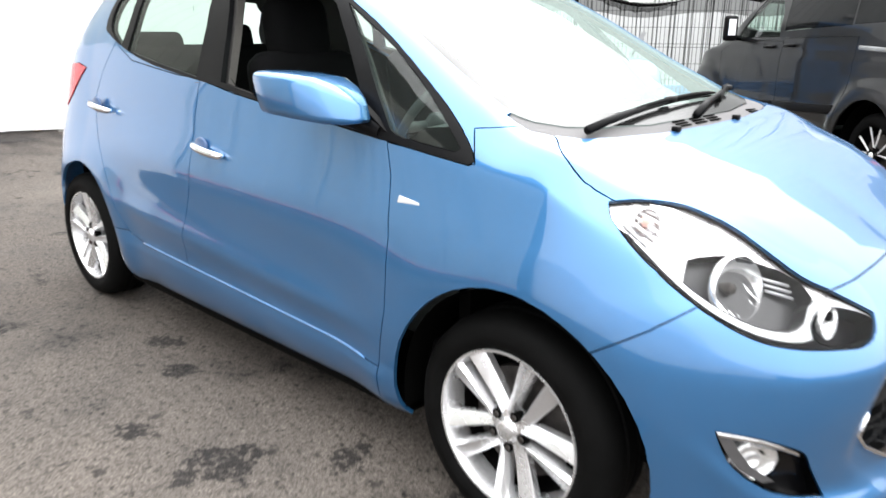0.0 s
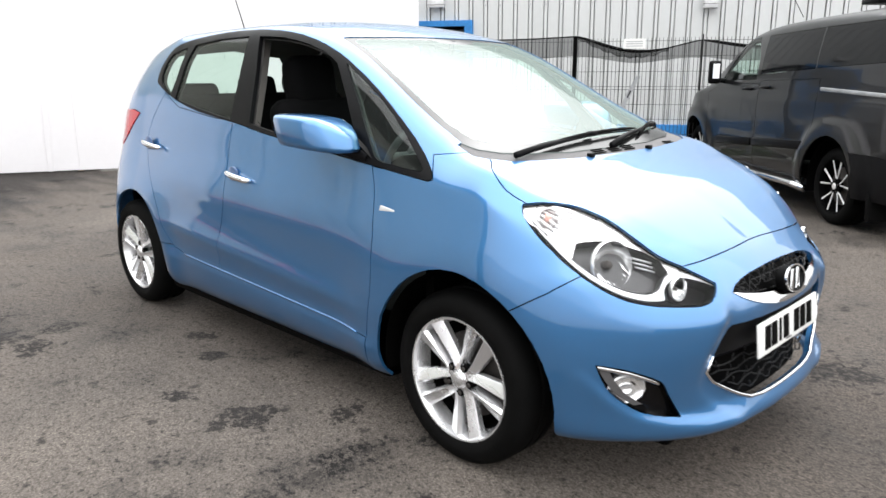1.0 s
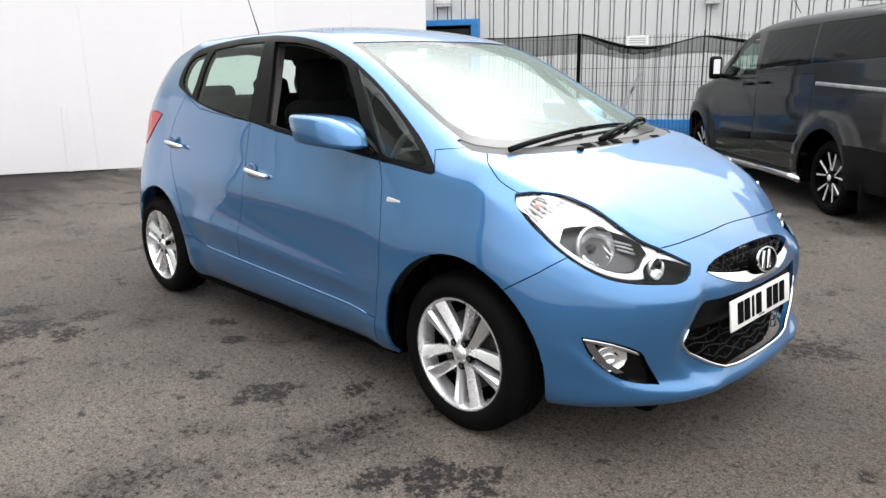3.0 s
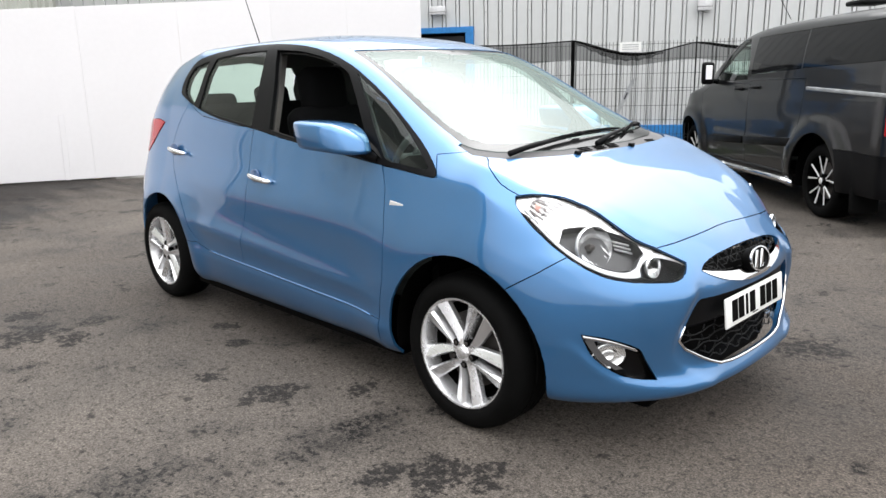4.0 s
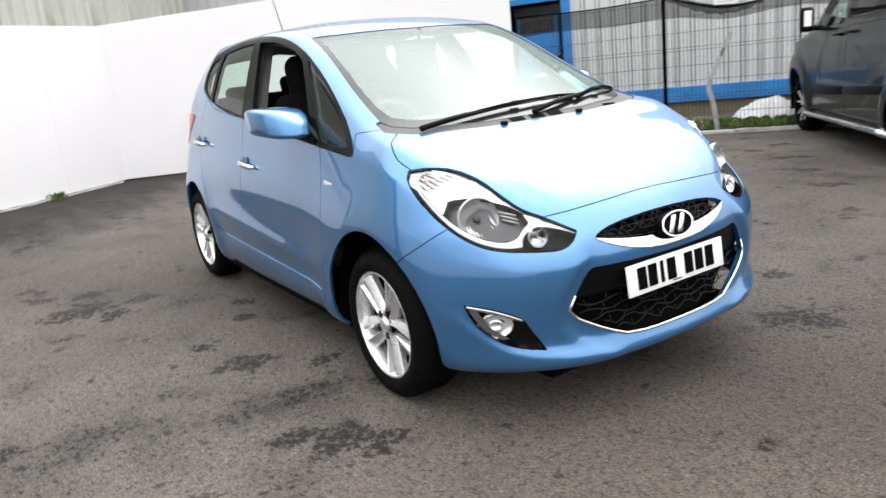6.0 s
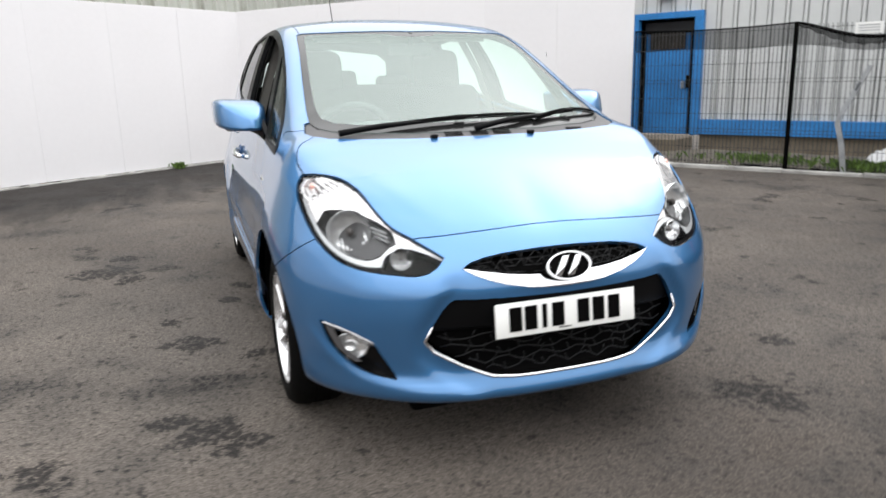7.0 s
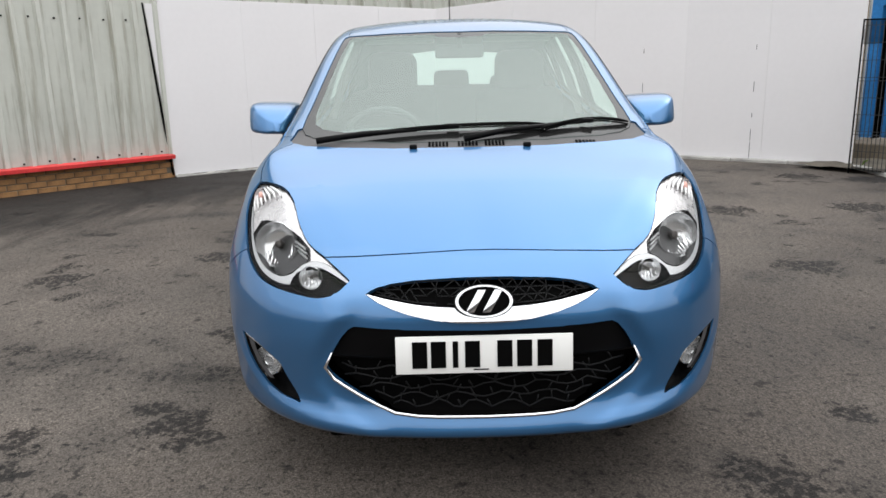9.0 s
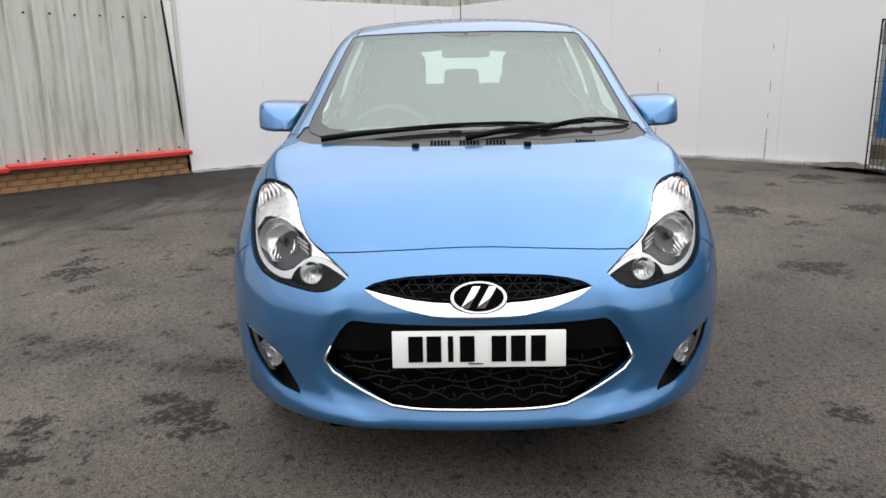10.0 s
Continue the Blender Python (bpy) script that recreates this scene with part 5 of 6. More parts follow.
        add_lathe(bm, [(0.001, -0.0085), (0.0130, -0.0085), (0.0145, -0.012), (0.0145, -0.035)], 18, at @ Matrix.Translation((math.cos(a) * hub_r * 0.86, 0, math.sin(a) * hub_r * 0.86)))
        bmesh.ops.recalc_face_normals(bm, faces=bm.faces[:])
        part("bolt_shade", bm, INK, wheel, "flat black disc for a bolt recess's shade", sharp=50)
    return wheel


for hub_x in (0.0, -WHEELBASE - 0.015):
    for side in (-1, 1):
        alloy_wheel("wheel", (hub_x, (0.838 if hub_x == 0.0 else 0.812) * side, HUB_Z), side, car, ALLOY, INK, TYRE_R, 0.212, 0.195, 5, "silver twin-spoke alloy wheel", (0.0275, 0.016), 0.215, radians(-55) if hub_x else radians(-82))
        bm = bmesh.new()
        mid_x = 0.02 if hub_x == 0.0 else -2.57
        arc = [(mid_x + 0.375 * math.cos(a), 0.322 + 0.375 * math.sin(a)) for a in (math.pi * (-0.06 + 1.12 * j / 24) for j in range(25))]
        ends = 1 if hub_x == 0.0 else -1
        rows = [[bm.verts.new((x, 0.50 * side, z)) for x, z in arc], [bm.verts.new((x, (0.855 - 0.11 * max(0.0, ends * (x - mid_x) / 0.38) ** 2 - (0.085 if ends < 0 else 0)) * side, z)) for x, z in arc]]
        for a, b in zip(zip(*rows), list(zip(*rows))[1:]):
            bm.faces.new((a[0], b[0], b[1], a[1]))
        back = [bm.verts.new((x, 0.50 * side, z)) for x, z in arc]
        bm.faces.new(back)
        part("wheel_arch_liner", bm, INK, car, "black plastic arch liner", sharp=60)

# ---- underside and engine bay floor ----
bm = bmesh.new()
add_box(bm, (3.62, 1.0, 0.09), pose(-1.19, 0, 0.195), 0.02)
add_box(bm, (1.86, 1.60, 0.08), pose(-1.33, 0, 0.215), 0.02)
add_box(bm, (0.30, 1.0, 0.30), pose(0.42, 0, 0.40), 0.03)
add_box(bm, (0.9, 1.0, 0.03), pose(0.18, 0, 0.70), 0.01)
add_box(bm, (0.04, 1.50, 0.66), pose(-0.22, 0, 0.60))
part("underbody", bm, INK, car, "black underbody")

# ---- door furniture ----
def door_handle(x, z, side, door):
    y = 0.0
    bm = bmesh.new()
    pts = [(x + 0.100 - 0.200 * t, side * (0.831 + 0.030 * math.sin(math.pi * t) ** 0.45 + (0.892 - z) * 0.30), z - 0.013 + 0.026 * t) for t in (i / 14 for i in range(15))]
    add_tube(bm, pts, 0.0155, 10, taper=[0.55 + 0.45 * math.sin(math.pi * min(1, max(0, i / 14))) ** 0.4 for i in range(15)])
    part("handle", bm, CHROME, door, "chrome pull handle", sharp=50)
    # a bump for the recess, with the hollow's shade in its colour
    bm = bmesh.new()
    bmesh.ops.create_uvsphere(bm, u_segments=20, v_segments=10, radius=1.0, matrix=Matrix.Translation((x - 0.060, side * (0.8265 + (0.892 - z) * 0.30), z + 0.004)) @ Matrix.Diagonal((0.046, 0.012, 0.036, 1)))
    part("recess_shade", bm, SHADEDBLUE, door, "finger recess bump, blue darkened for its shade", sharp=60)


for ob, side in zip(front_doors, (1, -1)):
    door_handle(-1.385, 0.884, side, ob)
for ob, side in zip(rear_doors, (1, -1)):
    door_handle(-2.335, 0.970, side, ob)


def wing_mirror(side):
    bm = bmesh.new()
    stations = [(-0.520, 0.834, 1.084, 0.018, 0.020), (-0.536, 0.842, 1.090, 0.045, 0.036), (-0.566, 0.853, 1.102, 0.075, 0.052), (-0.61, 0.868, 1.113, 0.099, 0.063), (-0.69, 0.881, 1.120, 0.107, 0.065), (-0.79, 0.886, 1.124, 0.109, 0.064), (-0.838, 0.886, 1.124, 0.107, 0.062), (-0.846, 0.886, 1.124, 0.099, 0.054)]
    rings = []
    for x, y, z, w, h in stations:
        loop = []
        for j in range(28):
            a = 2 * math.pi * j / 28
            c, s = math.cos(a), math.sin(a)
            py, pz = w * abs(c) ** 0.42 * (1 if c > 0 else -1), h * abs(s) ** 0.36 * (1 if s > 0 else -1)
            lean = (py / 0.11) * 0.020
            loop.append(bm.verts.new((x + lean * 1.6 - 0.02 * (pz / 0.06), side * (y + py), z + pz + lean * 0.25)))
        rings.append(loop)
    for a, b in zip(rings, rings[1:]):
        for j in range(28):
            bm.faces.new((a[j], a[(j + 1) % 28], b[(j + 1) % 28], b[j]))
    bm.faces.new(rings[0])
    bmesh.ops.recalc_face_normals(bm, faces=bm.faces[:])
    mirror = part("wing_mirror", bm, BLUE, car, "blue mirror housing", sharp=50)
    bm = bmesh.new()
    face = [bm.verts.new(v) for v in [(-0.832 + 0.0, side * (0.890 + 0.096 * math.cos(a)), 1.131 + 0.046 * math.sin(a)) for a in (2 * math.pi * j / 24 for j in range(24))]]
    bm.faces.new(face)
    part("mirror_glass", bm, CHROME, mirror, "mirror glass")
    bm = bmesh.new()
    add_tube(bm, [(-0.52, side * 0.772, 1.028), (-0.60, side * 0.80, 1.055), (-0.68, side * 0.85, 1.072)], 0.030, 12, taper=[1.0, 0.95, 0.8])
    add_prism(bm, [(-0.06, 0), (0.14, 0), (-0.02, 0.13)], 0.02, Matrix.Translation((-0.60, side * 0.768, 1.016)) @ pose(0, 0, 0, 90 - 12 * side, 0, 0))
    part("mirror_base", bm, TRIM, mirror, "black plastic mount", sharp=40)


for side in (-1, 1):
    wing_mirror(side)
    bm = bmesh.new()
    add_prism(bm, [(-0.058, -0.014), (0.052, -0.022), (0.060, -0.012), (0.030, 0.008), (-0.045, 0.016)], 0.012, Matrix.Translation((-0.342, side * 0.826, 0.855)) @ pose(0, 0, 0, 90, 0, 0) @ Matrix.Diagonal((1, 1, -side, 1)), 0.003)
    part("side_repeater", bm, CLEARPLASTIC, car, "clear white side repeater", sharp=40)

for side in (-1, 1):
    bm = bmesh.new()
    line = []
    for i in range(40):
        x = -0.50 - 1.46 * i / 39
        z = 0.376 + (-0.75 - x) * 0.040
        line.append((x, side * (flare(x, z, curve(z, HALF_WIDTH)) + 0.001), z))
    add_tube(bm, line, 0.0055, 8, taper=[0.4] + [1.0] * 38 + [0.4])
    part("sill_bead", bm, BLUE, car, sharp=70)

# ---- lamps ----
def main_island(bm):
    """Drops the small scraps that a cut leaves beside the main piece."""
    left, best = set(bm.faces), []
    while left:
        stack, seen = [left.pop()], []
        while stack:
            f = stack.pop()
            seen.append(f)
            for e in f.edges:
                for g in e.link_faces:
                    if g in left:
                        left.discard(g)
                        stack.append(g)
        if sum(f.calc_area() for f in seen) > sum(f.calc_area() for f in best):
            best = seen
    keep = set(best)
    bmesh.ops.delete(bm, geom=[f for f in bm.faces if f not in keep], context="FACES")
    return bm


def inner(bm, amount, gap, depth):
    """A sheet set in behind the skin, with its rim folded forward (depth below zero) or back."""
    main_island(bm)
    return panel(offset(bm, amount, SMOOTH), gap, depth, 0.0, SMOOTH)


def head_lamp(side):
    def half(*names):
        b = pick(skin, tags, *names)
        return b if side > 0 else flipped(b)

    everything = ("lamp", "lamp_rim", "lamp_strip", "lamp_main", "lamp_inner")
    lamp = part("headlamp", inner(half(*everything), -0.070, 0.002, -0.064), LAMPBLACK, car, "headlamp with silver reflectors behind a clear lens", sharp=50)
    lens = shell_part("lens", half(*everything), LENS, lamp, "clear polycarbonate lens", gap=0.002, depth=0.0)
    lens.visible_shadow = False
    part("upper_reflector", inner(half("lamp"), -0.015, 0.001, 0.03), LAMPSILVER, lamp, "silvery upper housing", sharp=50)
    part("light_strip", inner(half("lamp_strip"), -0.012, 0.0015, 0.04), LAMPWHITE, lamp, "pale satin curved trim strip", sharp=50)
    part("bezel", inner(half("lamp_rim"), -0.008, 0.001, 0.04), LAMPBLACK, lamp, "black lower bezel", sharp=50)
    part("main_pocket", inner(half("lamp_main"), -0.055, 0.0, -0.045), LAMPGREY, lamp, "dark grey pocket", sharp=50)
    part("inner_pocket", inner(half("lamp_inner"), -0.050, 0.0, -0.045), LAMPBLACK, lamp, "black inner pocket", sharp=50)

    def spot(p, r, deep, mat, name, label, way=(0.90, 0.30, 0.20), flutes=0):
        p, way = Vector((p[0], p[1] * side, p[2])), Vector((way[0], way[1] * side, way[2])).normalized()
        m = Matrix.Translation(p) @ Vector((0, 1, 0)).rotation_difference(way).to_matrix().to_4x4()
        bm = bmesh.new()
        add_lathe(bm, [(r * 1.015, -deep * 0.3), (r * 1.015, 0.0), (r, 0.001), (r * 0.96, -deep * 0.2), (r * 0.8, -deep * 0.62), (r * 0.5, -deep * 0.92), (0.001, -deep)], 40, m)
        bmesh.ops.recalc_face_normals(bm, faces=bm.faces[:])
        cup = part(name, bm, mat, lamp, label, sharp=50)
        bm = bmesh.new()
        add_lathe(bm, [(0.001, -deep * 0.25), (r * 0.16, -deep * 0.3), (r * 0.19, -deep * 0.5), (r * 0.14, -deep)], 20, m)
        bmesh.ops.recalc_face_normals(bm, faces=bm.faces[:])
        part("bulb", bm, STEEL, cup, "grey bulb shield", sharp=60)
        for k in range(flutes):
            q = -0.62 + 1.24 * k / (flutes - 1)
            reach = 0.86 * math.sqrt(1 - q * q)
            bm = bmesh.new()
            pts = [m @ Vector((r * q, -deep * (1 - (q * q + (reach * u) ** 2) * 1.05) + 0.004, r * reach * u)) for u in (-1, -0.6, -0.2)]
            add_tube(bm, pts, r * 0.055, 6, taper=[0.6, 1, 0.5])
            part("flute", bm, mat, cup, sharp=60)

    spot((0.480, 0.656, 0.770), 0.073, 0.054, LAMPCHROME, "reflector", "round chrome reflector", flutes=9)
    spot((0.632, 0.522, 0.696), 0.036, 0.034, LAMPCHROME, "reflector", "small chrome reflector", (0.95, 0.15, 0.1), flutes=5)
    bm = bmesh.new()
    add_lathe(bm, [(0.030, 0.010), (0.026, 0.0), (0.015, -0.012), (0.001, -0.016)], 24, Matrix.Translation((0.289, 0.732 * side, 0.898)) @ Vector((0, 1, 0)).rotation_difference(Vector((0.7, 0.6 * side, 0.35)).normalized()).to_matrix().to_4x4())
    bmesh.ops.recalc_face_normals(bm, faces=bm.faces[:])
    cup = part("indicator_reflector", bm, LAMPSILVER, lamp, "silvery indicator cup", sharp=60)
    bm = bmesh.new()
    bmesh.ops.create_uvsphere(bm, u_segments=14, v_segments=8, radius=0.009, matrix=Matrix.Translation((0.290, 0.735 * side, 0.902)) @ Matrix.Diagonal((1.3, 1.0, 1.5, 1)))
    part("indicator_bulb", bm, AMBER, cup, "amber indicator bulb", sharp=60)
    # upright ribs across the upper housing
    outer = [Vector(LAMP[k]) for k in (17, 16, 15)]
    inward = [Vector(LAMP[k]) for k in (1, 2, 3)]
    for k in range(7):
        f = 0.16 + 0.68 * k / 6
        run = []
        for u in (0.35, 0.65, 0.95, 1.3):
            a, q = min(int(u), 1), u - min(int(u), 1)
            p = outer[a].lerp(outer[a + 1], q) * (1 - f) + inward[a].lerp(inward[a + 1], q) * f
            p += Vector((0.6, 0.5, 0.62)) * (0.018 * 4 * f * (1 - f) - 0.012)
            run.append((p.x, p.y * side, p.z))
        bm = bmesh.new()
        add_tube(bm, run, 0.0042, 8, taper=[0.7, 1.0, 1.0, 0.7])
        part("rib", bm, FOGCUP, lamp, sharp=60)
    for k in range(3):
        bm = bmesh.new()
        add_tube(bm, [(0.50 + 0.004 * k, (0.585 - 0.004 * k) * side, 0.782 - 0.014 * k), (0.545 + 0.006 * k, (0.545 - 0.002 * k) * side, 0.766 - 0.014 * k)], 0.004, 6)
        part("flute", bm, LAMPWHITE, lamp, sharp=60)


def fog_lamp(side):
    b = pick(skin, tags, "fog")
    lamp = part("fog_lamp", inner(b if side > 0 else flipped(b), -0.040, 0.001, -0.036), GLOSSBLACK, bumper, "fog lamp in a black recess", sharp=50)
    m = Matrix.Translation((0.568, 0.690 * side, 0.403)) @ Vector((0, 1, 0)).rotation_difference(Vector((0.80, 0.58 * side, 0.05)).normalized()).to_matrix().to_4x4() @ Matrix.Diagonal((1.45, 1.0, 1.05, 1)) @ pose(0, 0, 0, 0, 20, 0)
    bm = bmesh.new()
    add_lathe(bm, [(0.044, -0.03), (0.044, 0.000), (0.042, 0.001), (0.039, -0.003), (0.022, -0.009), (0.016, -0.006), (0.012, -0.011), (0.001, -0.012)], 12, m)
    bmesh.ops.recalc_face_normals(bm, faces=bm.faces[:])
    cup = part("reflector", bm, LAMPCHROME, lamp, "bright oval reflector", sharp=50)
    bm = bmesh.new()
    add_lathe(bm, [(0.001, 0.013), (0.022, 0.010), (0.034, 0.005), (0.042, 0.001)], 28, m)
    bmesh.ops.recalc_face_normals(bm, faces=bm.faces[:])
    part("lens", bm, LENS, cup, "clear domed lens", sharp=60).visible_shadow = False
    line = ((0.512, 0.765, 0.486), (0.545, 0.735, 0.478), (0.582, 0.697, 0.466), (0.612, 0.663, 0.450), (0.640, 0.626, 0.430))
    bm = bmesh.new()
    rows = [[bm.verts.new((x + dx, (y + dx) * side, z + dz)) for x, y, z in line] for dx, dz in ((0.001, -0.001), (0.003, -0.005), (-0.001, -0.016), (-0.014, -0.018))]
    for a, b in zip(rows, rows[1:]):
        for j in range(len(line) - 1):
            bm.faces.new((a[j], a[j + 1], b[j + 1], b[j]))
    part("chrome_brow", bm, CHROME, lamp, "chrome brow", sharp=60)
    line = ((0.508, 0.766, 0.482), (0.528, 0.748, 0.435), (0.552, 0.724, 0.392), (0.590, 0.682, 0.356))
    bm = bmesh.new()
    rows = [[bm.verts.new((x + q * 0.020, (y - q * 0.020) * side, z + 0.004 * q)) for x, y, z in line] for q in (0.05, 0.6, 1.0)]
    for a, b in zip(rows, rows[1:]):
        for j in range(len(line) - 1):
            bm.faces.new((a[j], a[j + 1], b[j + 1], b[j]))
    part("fog_rim", bm, COWLGREY, lamp, "dark grey side rim", sharp=60)


for side in (-1, 1):
    head_lamp(side)
    fog_lamp(side)

# ---- grilles, badge and plate ----
upper = part("upper_grille", offset(whole(pick(skin, tags, "grille_top")), -0.045), INK, bumper, "black upper grille", sharp=60)
wing = offset(whole(pick(skin, tags, "chrome_wing")), 0.002)
for v in wing.verts:
    v.co.x += max(0.0, 0.660 - v.co.z) * 0.12
part("chrome_wing", panel(wing, 0.0, 0.03), CHROME, bumper, "curved chrome grille wing", sharp=40)
lower = part("lower_grille", offset(whole(pick(skin, tags, "grille_low")), -0.060), INK, bumper, "black lower grille", sharp=60)


def nose_x(y, z):
    return FRONT_C + (curve(z, NOSE_X) - FRONT_C) * max(0.0, 1 - (abs(y) / curve(z, HALF_WIDTH)) ** 2.6) ** (1 / 2.6)


rng = random.Random(5)
bm = bmesh.new()
grid = {}
for i in range(-9, 10):
    for j in range(4):
        y = i * 0.036 + (0.018 if j % 2 else 0) + rng.uniform(-0.010, 0.010)
        top = interp(abs(y), [(0, 0.703), (0.2, 0.697), (0.30, 0.683), (0.34, 0.668), (0.5, 0.668)])
        low = interp(abs(y), [(0, 0.633), (0.2, 0.643), (0.30, 0.660), (0.34, 0.667), (0.5, 0.667)])
        if abs(y) < 0.325:
            z = low + (top - low) * j / 3
            grid[i, j] = (nose_x(y, z) - 0.020, y, z)
for (i, j), p in grid.items():
    for k in ((i + 1, j), (i, j + 1), (i + (1 if j % 2 else -1), j + 1)):
        if k in grid and rng.random() < 0.75:
            add_tube(bm, [p, grid[k]], 0.0016, 5)
part("lattice", bm, LATTICE, upper, "black web lattice", sharp=50)
bm = bmesh.new()
for k in range(5):
    z0 = 0.325 + k * 0.028
    wide = interp(z0, [(0.30, 0.24), (0.36, 0.36), (0.41, 0.44), (0.50, 0.46)]) - 0.015
    pts = []
    for s in range(25):
        y = -wide + 2 * wide * s / 24
        z = z0 + 0.010 * math.sin(s * 1.3 + k * 2.1) + rng.uniform(-0.004, 0.004)
        pts.append((nose_x(y, z) - 0.030, y, z))
    add_tube(bm, pts, 0.0026, 5)
    for s in range(1, 24, 2):
        x, y, z = pts[s]
        add_tube(bm, [(x, y, z), (x, y + rng.uniform(-0.02, 0.02), z + 0.024)], 0.0022, 5)
part("lattice", bm, LATTICE, lower, "black web lattice", sharp=50)
bm = bmesh.new()
rows = [[bm.verts.new((nose_x(y, z) - dx, y, z)) for y in [(-0.445 + 0.89 * s / 30) * interp(z, [(0.46, 1.05), (0.50, 1.0), (0.57, 0.88)]) for s in range(31)]] for z, dx in ((0.568, 0.010), (0.53, 0.018), (0.475, 0.026), (0.462, 0.034), (0.458, 0.055))]
for a, b in zip(rows, rows[1:]):
    for s in range(30):
        bm.faces.new((a[s], a[s + 1], b[s + 1], b[s]))
part("bumper_beam", bm, TRIM, lower, "gloss black cross panel", sharp=50)
bm = bmesh.new()
edge = [(0.456, 0.487), (0.480, 0.438), (0.452, 0.402), (0.41, 0.377), (0.367, 0.353), (0.32, 0.330), (0.268, 0.310), (0.20, 0.303), (0.139, 0.301), (0.07, 0.3005)]
line = [(-y, z) for y, z in edge] + [(0.0, 0.300)] + edge[::-1]
add_tube(bm, [(nose_x(y, z) + 0.002, y, z) for y, z in line], 0.0062, 10, taper=[0.4] + [1.0] * (len(line) - 2) + [0.4])
part("chrome_edge", bm, CHROME, lower, "chrome edging strip", sharp=60)

TILT_P = pose(0, 0, 0, 0, -6, 0)
bm = box((0.008, 0.522, 0.113), pose(0.781, 0.0, 0.493) @ TILT_P, 0.003)
plate = part("number_plate", bm, PLATE, bumper, "white plate with plain black bars", sharp=40)
for k, y in enumerate((-0.190, -0.135, -0.085, -0.035, 0.060, 0.118, 0.178)):
    bm = box((0.003, 0.016 if k == 2 else 0.044, 0.079), pose(0.7865, y, 0.495) @ TILT_P, 0.0)
    part("bar", bm, INK, plate)
bm = box((0.003, 0.045, 0.003), pose(0.7908, -0.01, 0.4490) @ TILT_P)
part("bar", bm, INK, plate)

bm = bmesh.new()
BADGE = pose(0.785, 0, 0.656, 0, 0, -90) @ pose(0, 0, 0, 16, 0, 0)
add_lathe(bm, [(0.074, -0.006), (0.083, -0.006), (0.083, 0.004), (0.080, 0.008), (0.076, 0.006), (0.074, -0.002)], 48, BADGE @ Matrix.Diagonal((1.0, 1.0, 0.57, 1)) @ pose(0, 0, 0, 0, 0, 180), closed=True)
for s in (-1, 1):
    add_prism(bm, [(-0.012 + 0.024 * s + 0.017, -0.033), (0.014 + 0.024 * s + 0.017, -0.033), (0.010 + 0.024 * s - 0.017, 0.033), (-0.014 + 0.024 * s - 0.017, 0.033)], 0.010, BADGE @ pose(0, 0.002, 0, 90, 0, 0), 0.002)
bmesh.ops.recalc_face_normals(bm, faces=bm.faces[:])
badge = part("badge", bm, CHROME, bumper, "oval chrome badge", sharp=40)
bm = bmesh.new()
add_lathe(bm, [(0.001, -0.001), (0.080, -0.001), (0.087, -0.003), (0.088, -0.008), (0.078, -0.035)], 40, BADGE @ Matrix.Diagonal((1.0, 1.0, 0.57, 1)))
bmesh.ops.recalc_face_normals(bm, faces=bm.faces[:])
part("badge_field", bm, INK, badge, "black badge field", sharp=60)


# ---- wipers, washer jets, aerial ----
def screen_z(x, y):
    yr, zr = curve(x, RAIL_Y), curve(x, RAIL_Z)
    return zr + (curve(x, CREST_Z) - zr) * (1 - min(1, abs(y) / yr) ** 2.35)


def wiper(pivot, elbow, tip0, tip1):
    def on(p, h):
        return (p[0], p[1], screen_z(*p) + h)
    bm = bmesh.new()
    add_tube(bm, [on(pivot, 0.012), on(((pivot[0] * 2 + elbow[0]) / 3, (pivot[1] * 2 + elbow[1]) / 3), 0.020), on(elbow, 0.018)], 0.0095, 8, taper=[1.3, 1.1, 0.7])
    arm = part("wiper", bm, TRIM, car, "black wiper arm", sharp=50)
    bm = bmesh.new()
    pts = [on((tip0[0] + (tip1[0] - tip0[0]) * t, tip0[1] + (tip1[1] - tip0[1]) * t), 0.016 + 0.008 * math.sin(math.pi * t)) for t in (i / 12 for i in range(13))]
    add_tube(bm, pts, 0.0065, 6, taper=[0.5] + [1.0] * 11 + [0.5])
    add_tube(bm, [(x, y, z - 0.010) for x, y, z in pts], 0.004, 4)
    part("wiper_blade", bm, RUBBER, arm, "rubber blade", sharp=50)
    bm = box((0.022, 0.05, 0.018), Matrix.Translation(on(elbow, 0.020)), 0.005)
    part("wiper_joint", bm, TRIM, arm, sharp=40)


wiper((0.030, -0.575), (-0.006, -0.06), (0.022, -0.50), (-0.022, 0.29))
wiper((0.060, -0.02), (-0.050, 0.46), (0.010, 0.27), (-0.115, 0.635))
for y in (-0.21, 0.21):
    part("washer_jet", box((0.022, 0.028, 0.018), Matrix.Translation((0.092, y, curve(0.092, CREST_Z) + 0.004)), 0.005), TRIM, car, "black washer jet", sharp=40)
for y0 in (-0.15, -0.04, 0.06, 0.40):
    bm = bmesh.new()
    for i in range(6):
        for j in range(3):
            y, x = y0 + i * 0.013, 0.052 + j * 0.011
            add_box(bm, (0.006, 0.008, 0.004), Matrix.Translation((x, y, screen_z(x, y) - 0.003)))
    tagged(part("cowl_vent", bm, INK, car, "dark intake slots"), kind="stuff")
bm = bmesh.new()
add_tube(bm, [(-2.62, 0, 1.555), (-2.66, 0, 1.60), (-2.82, 0, 1.93)], 0.004, 6, taper=[2.2, 1.0, 0.6])
part("aerial", bm, INK, car, "thin black roof aerial")

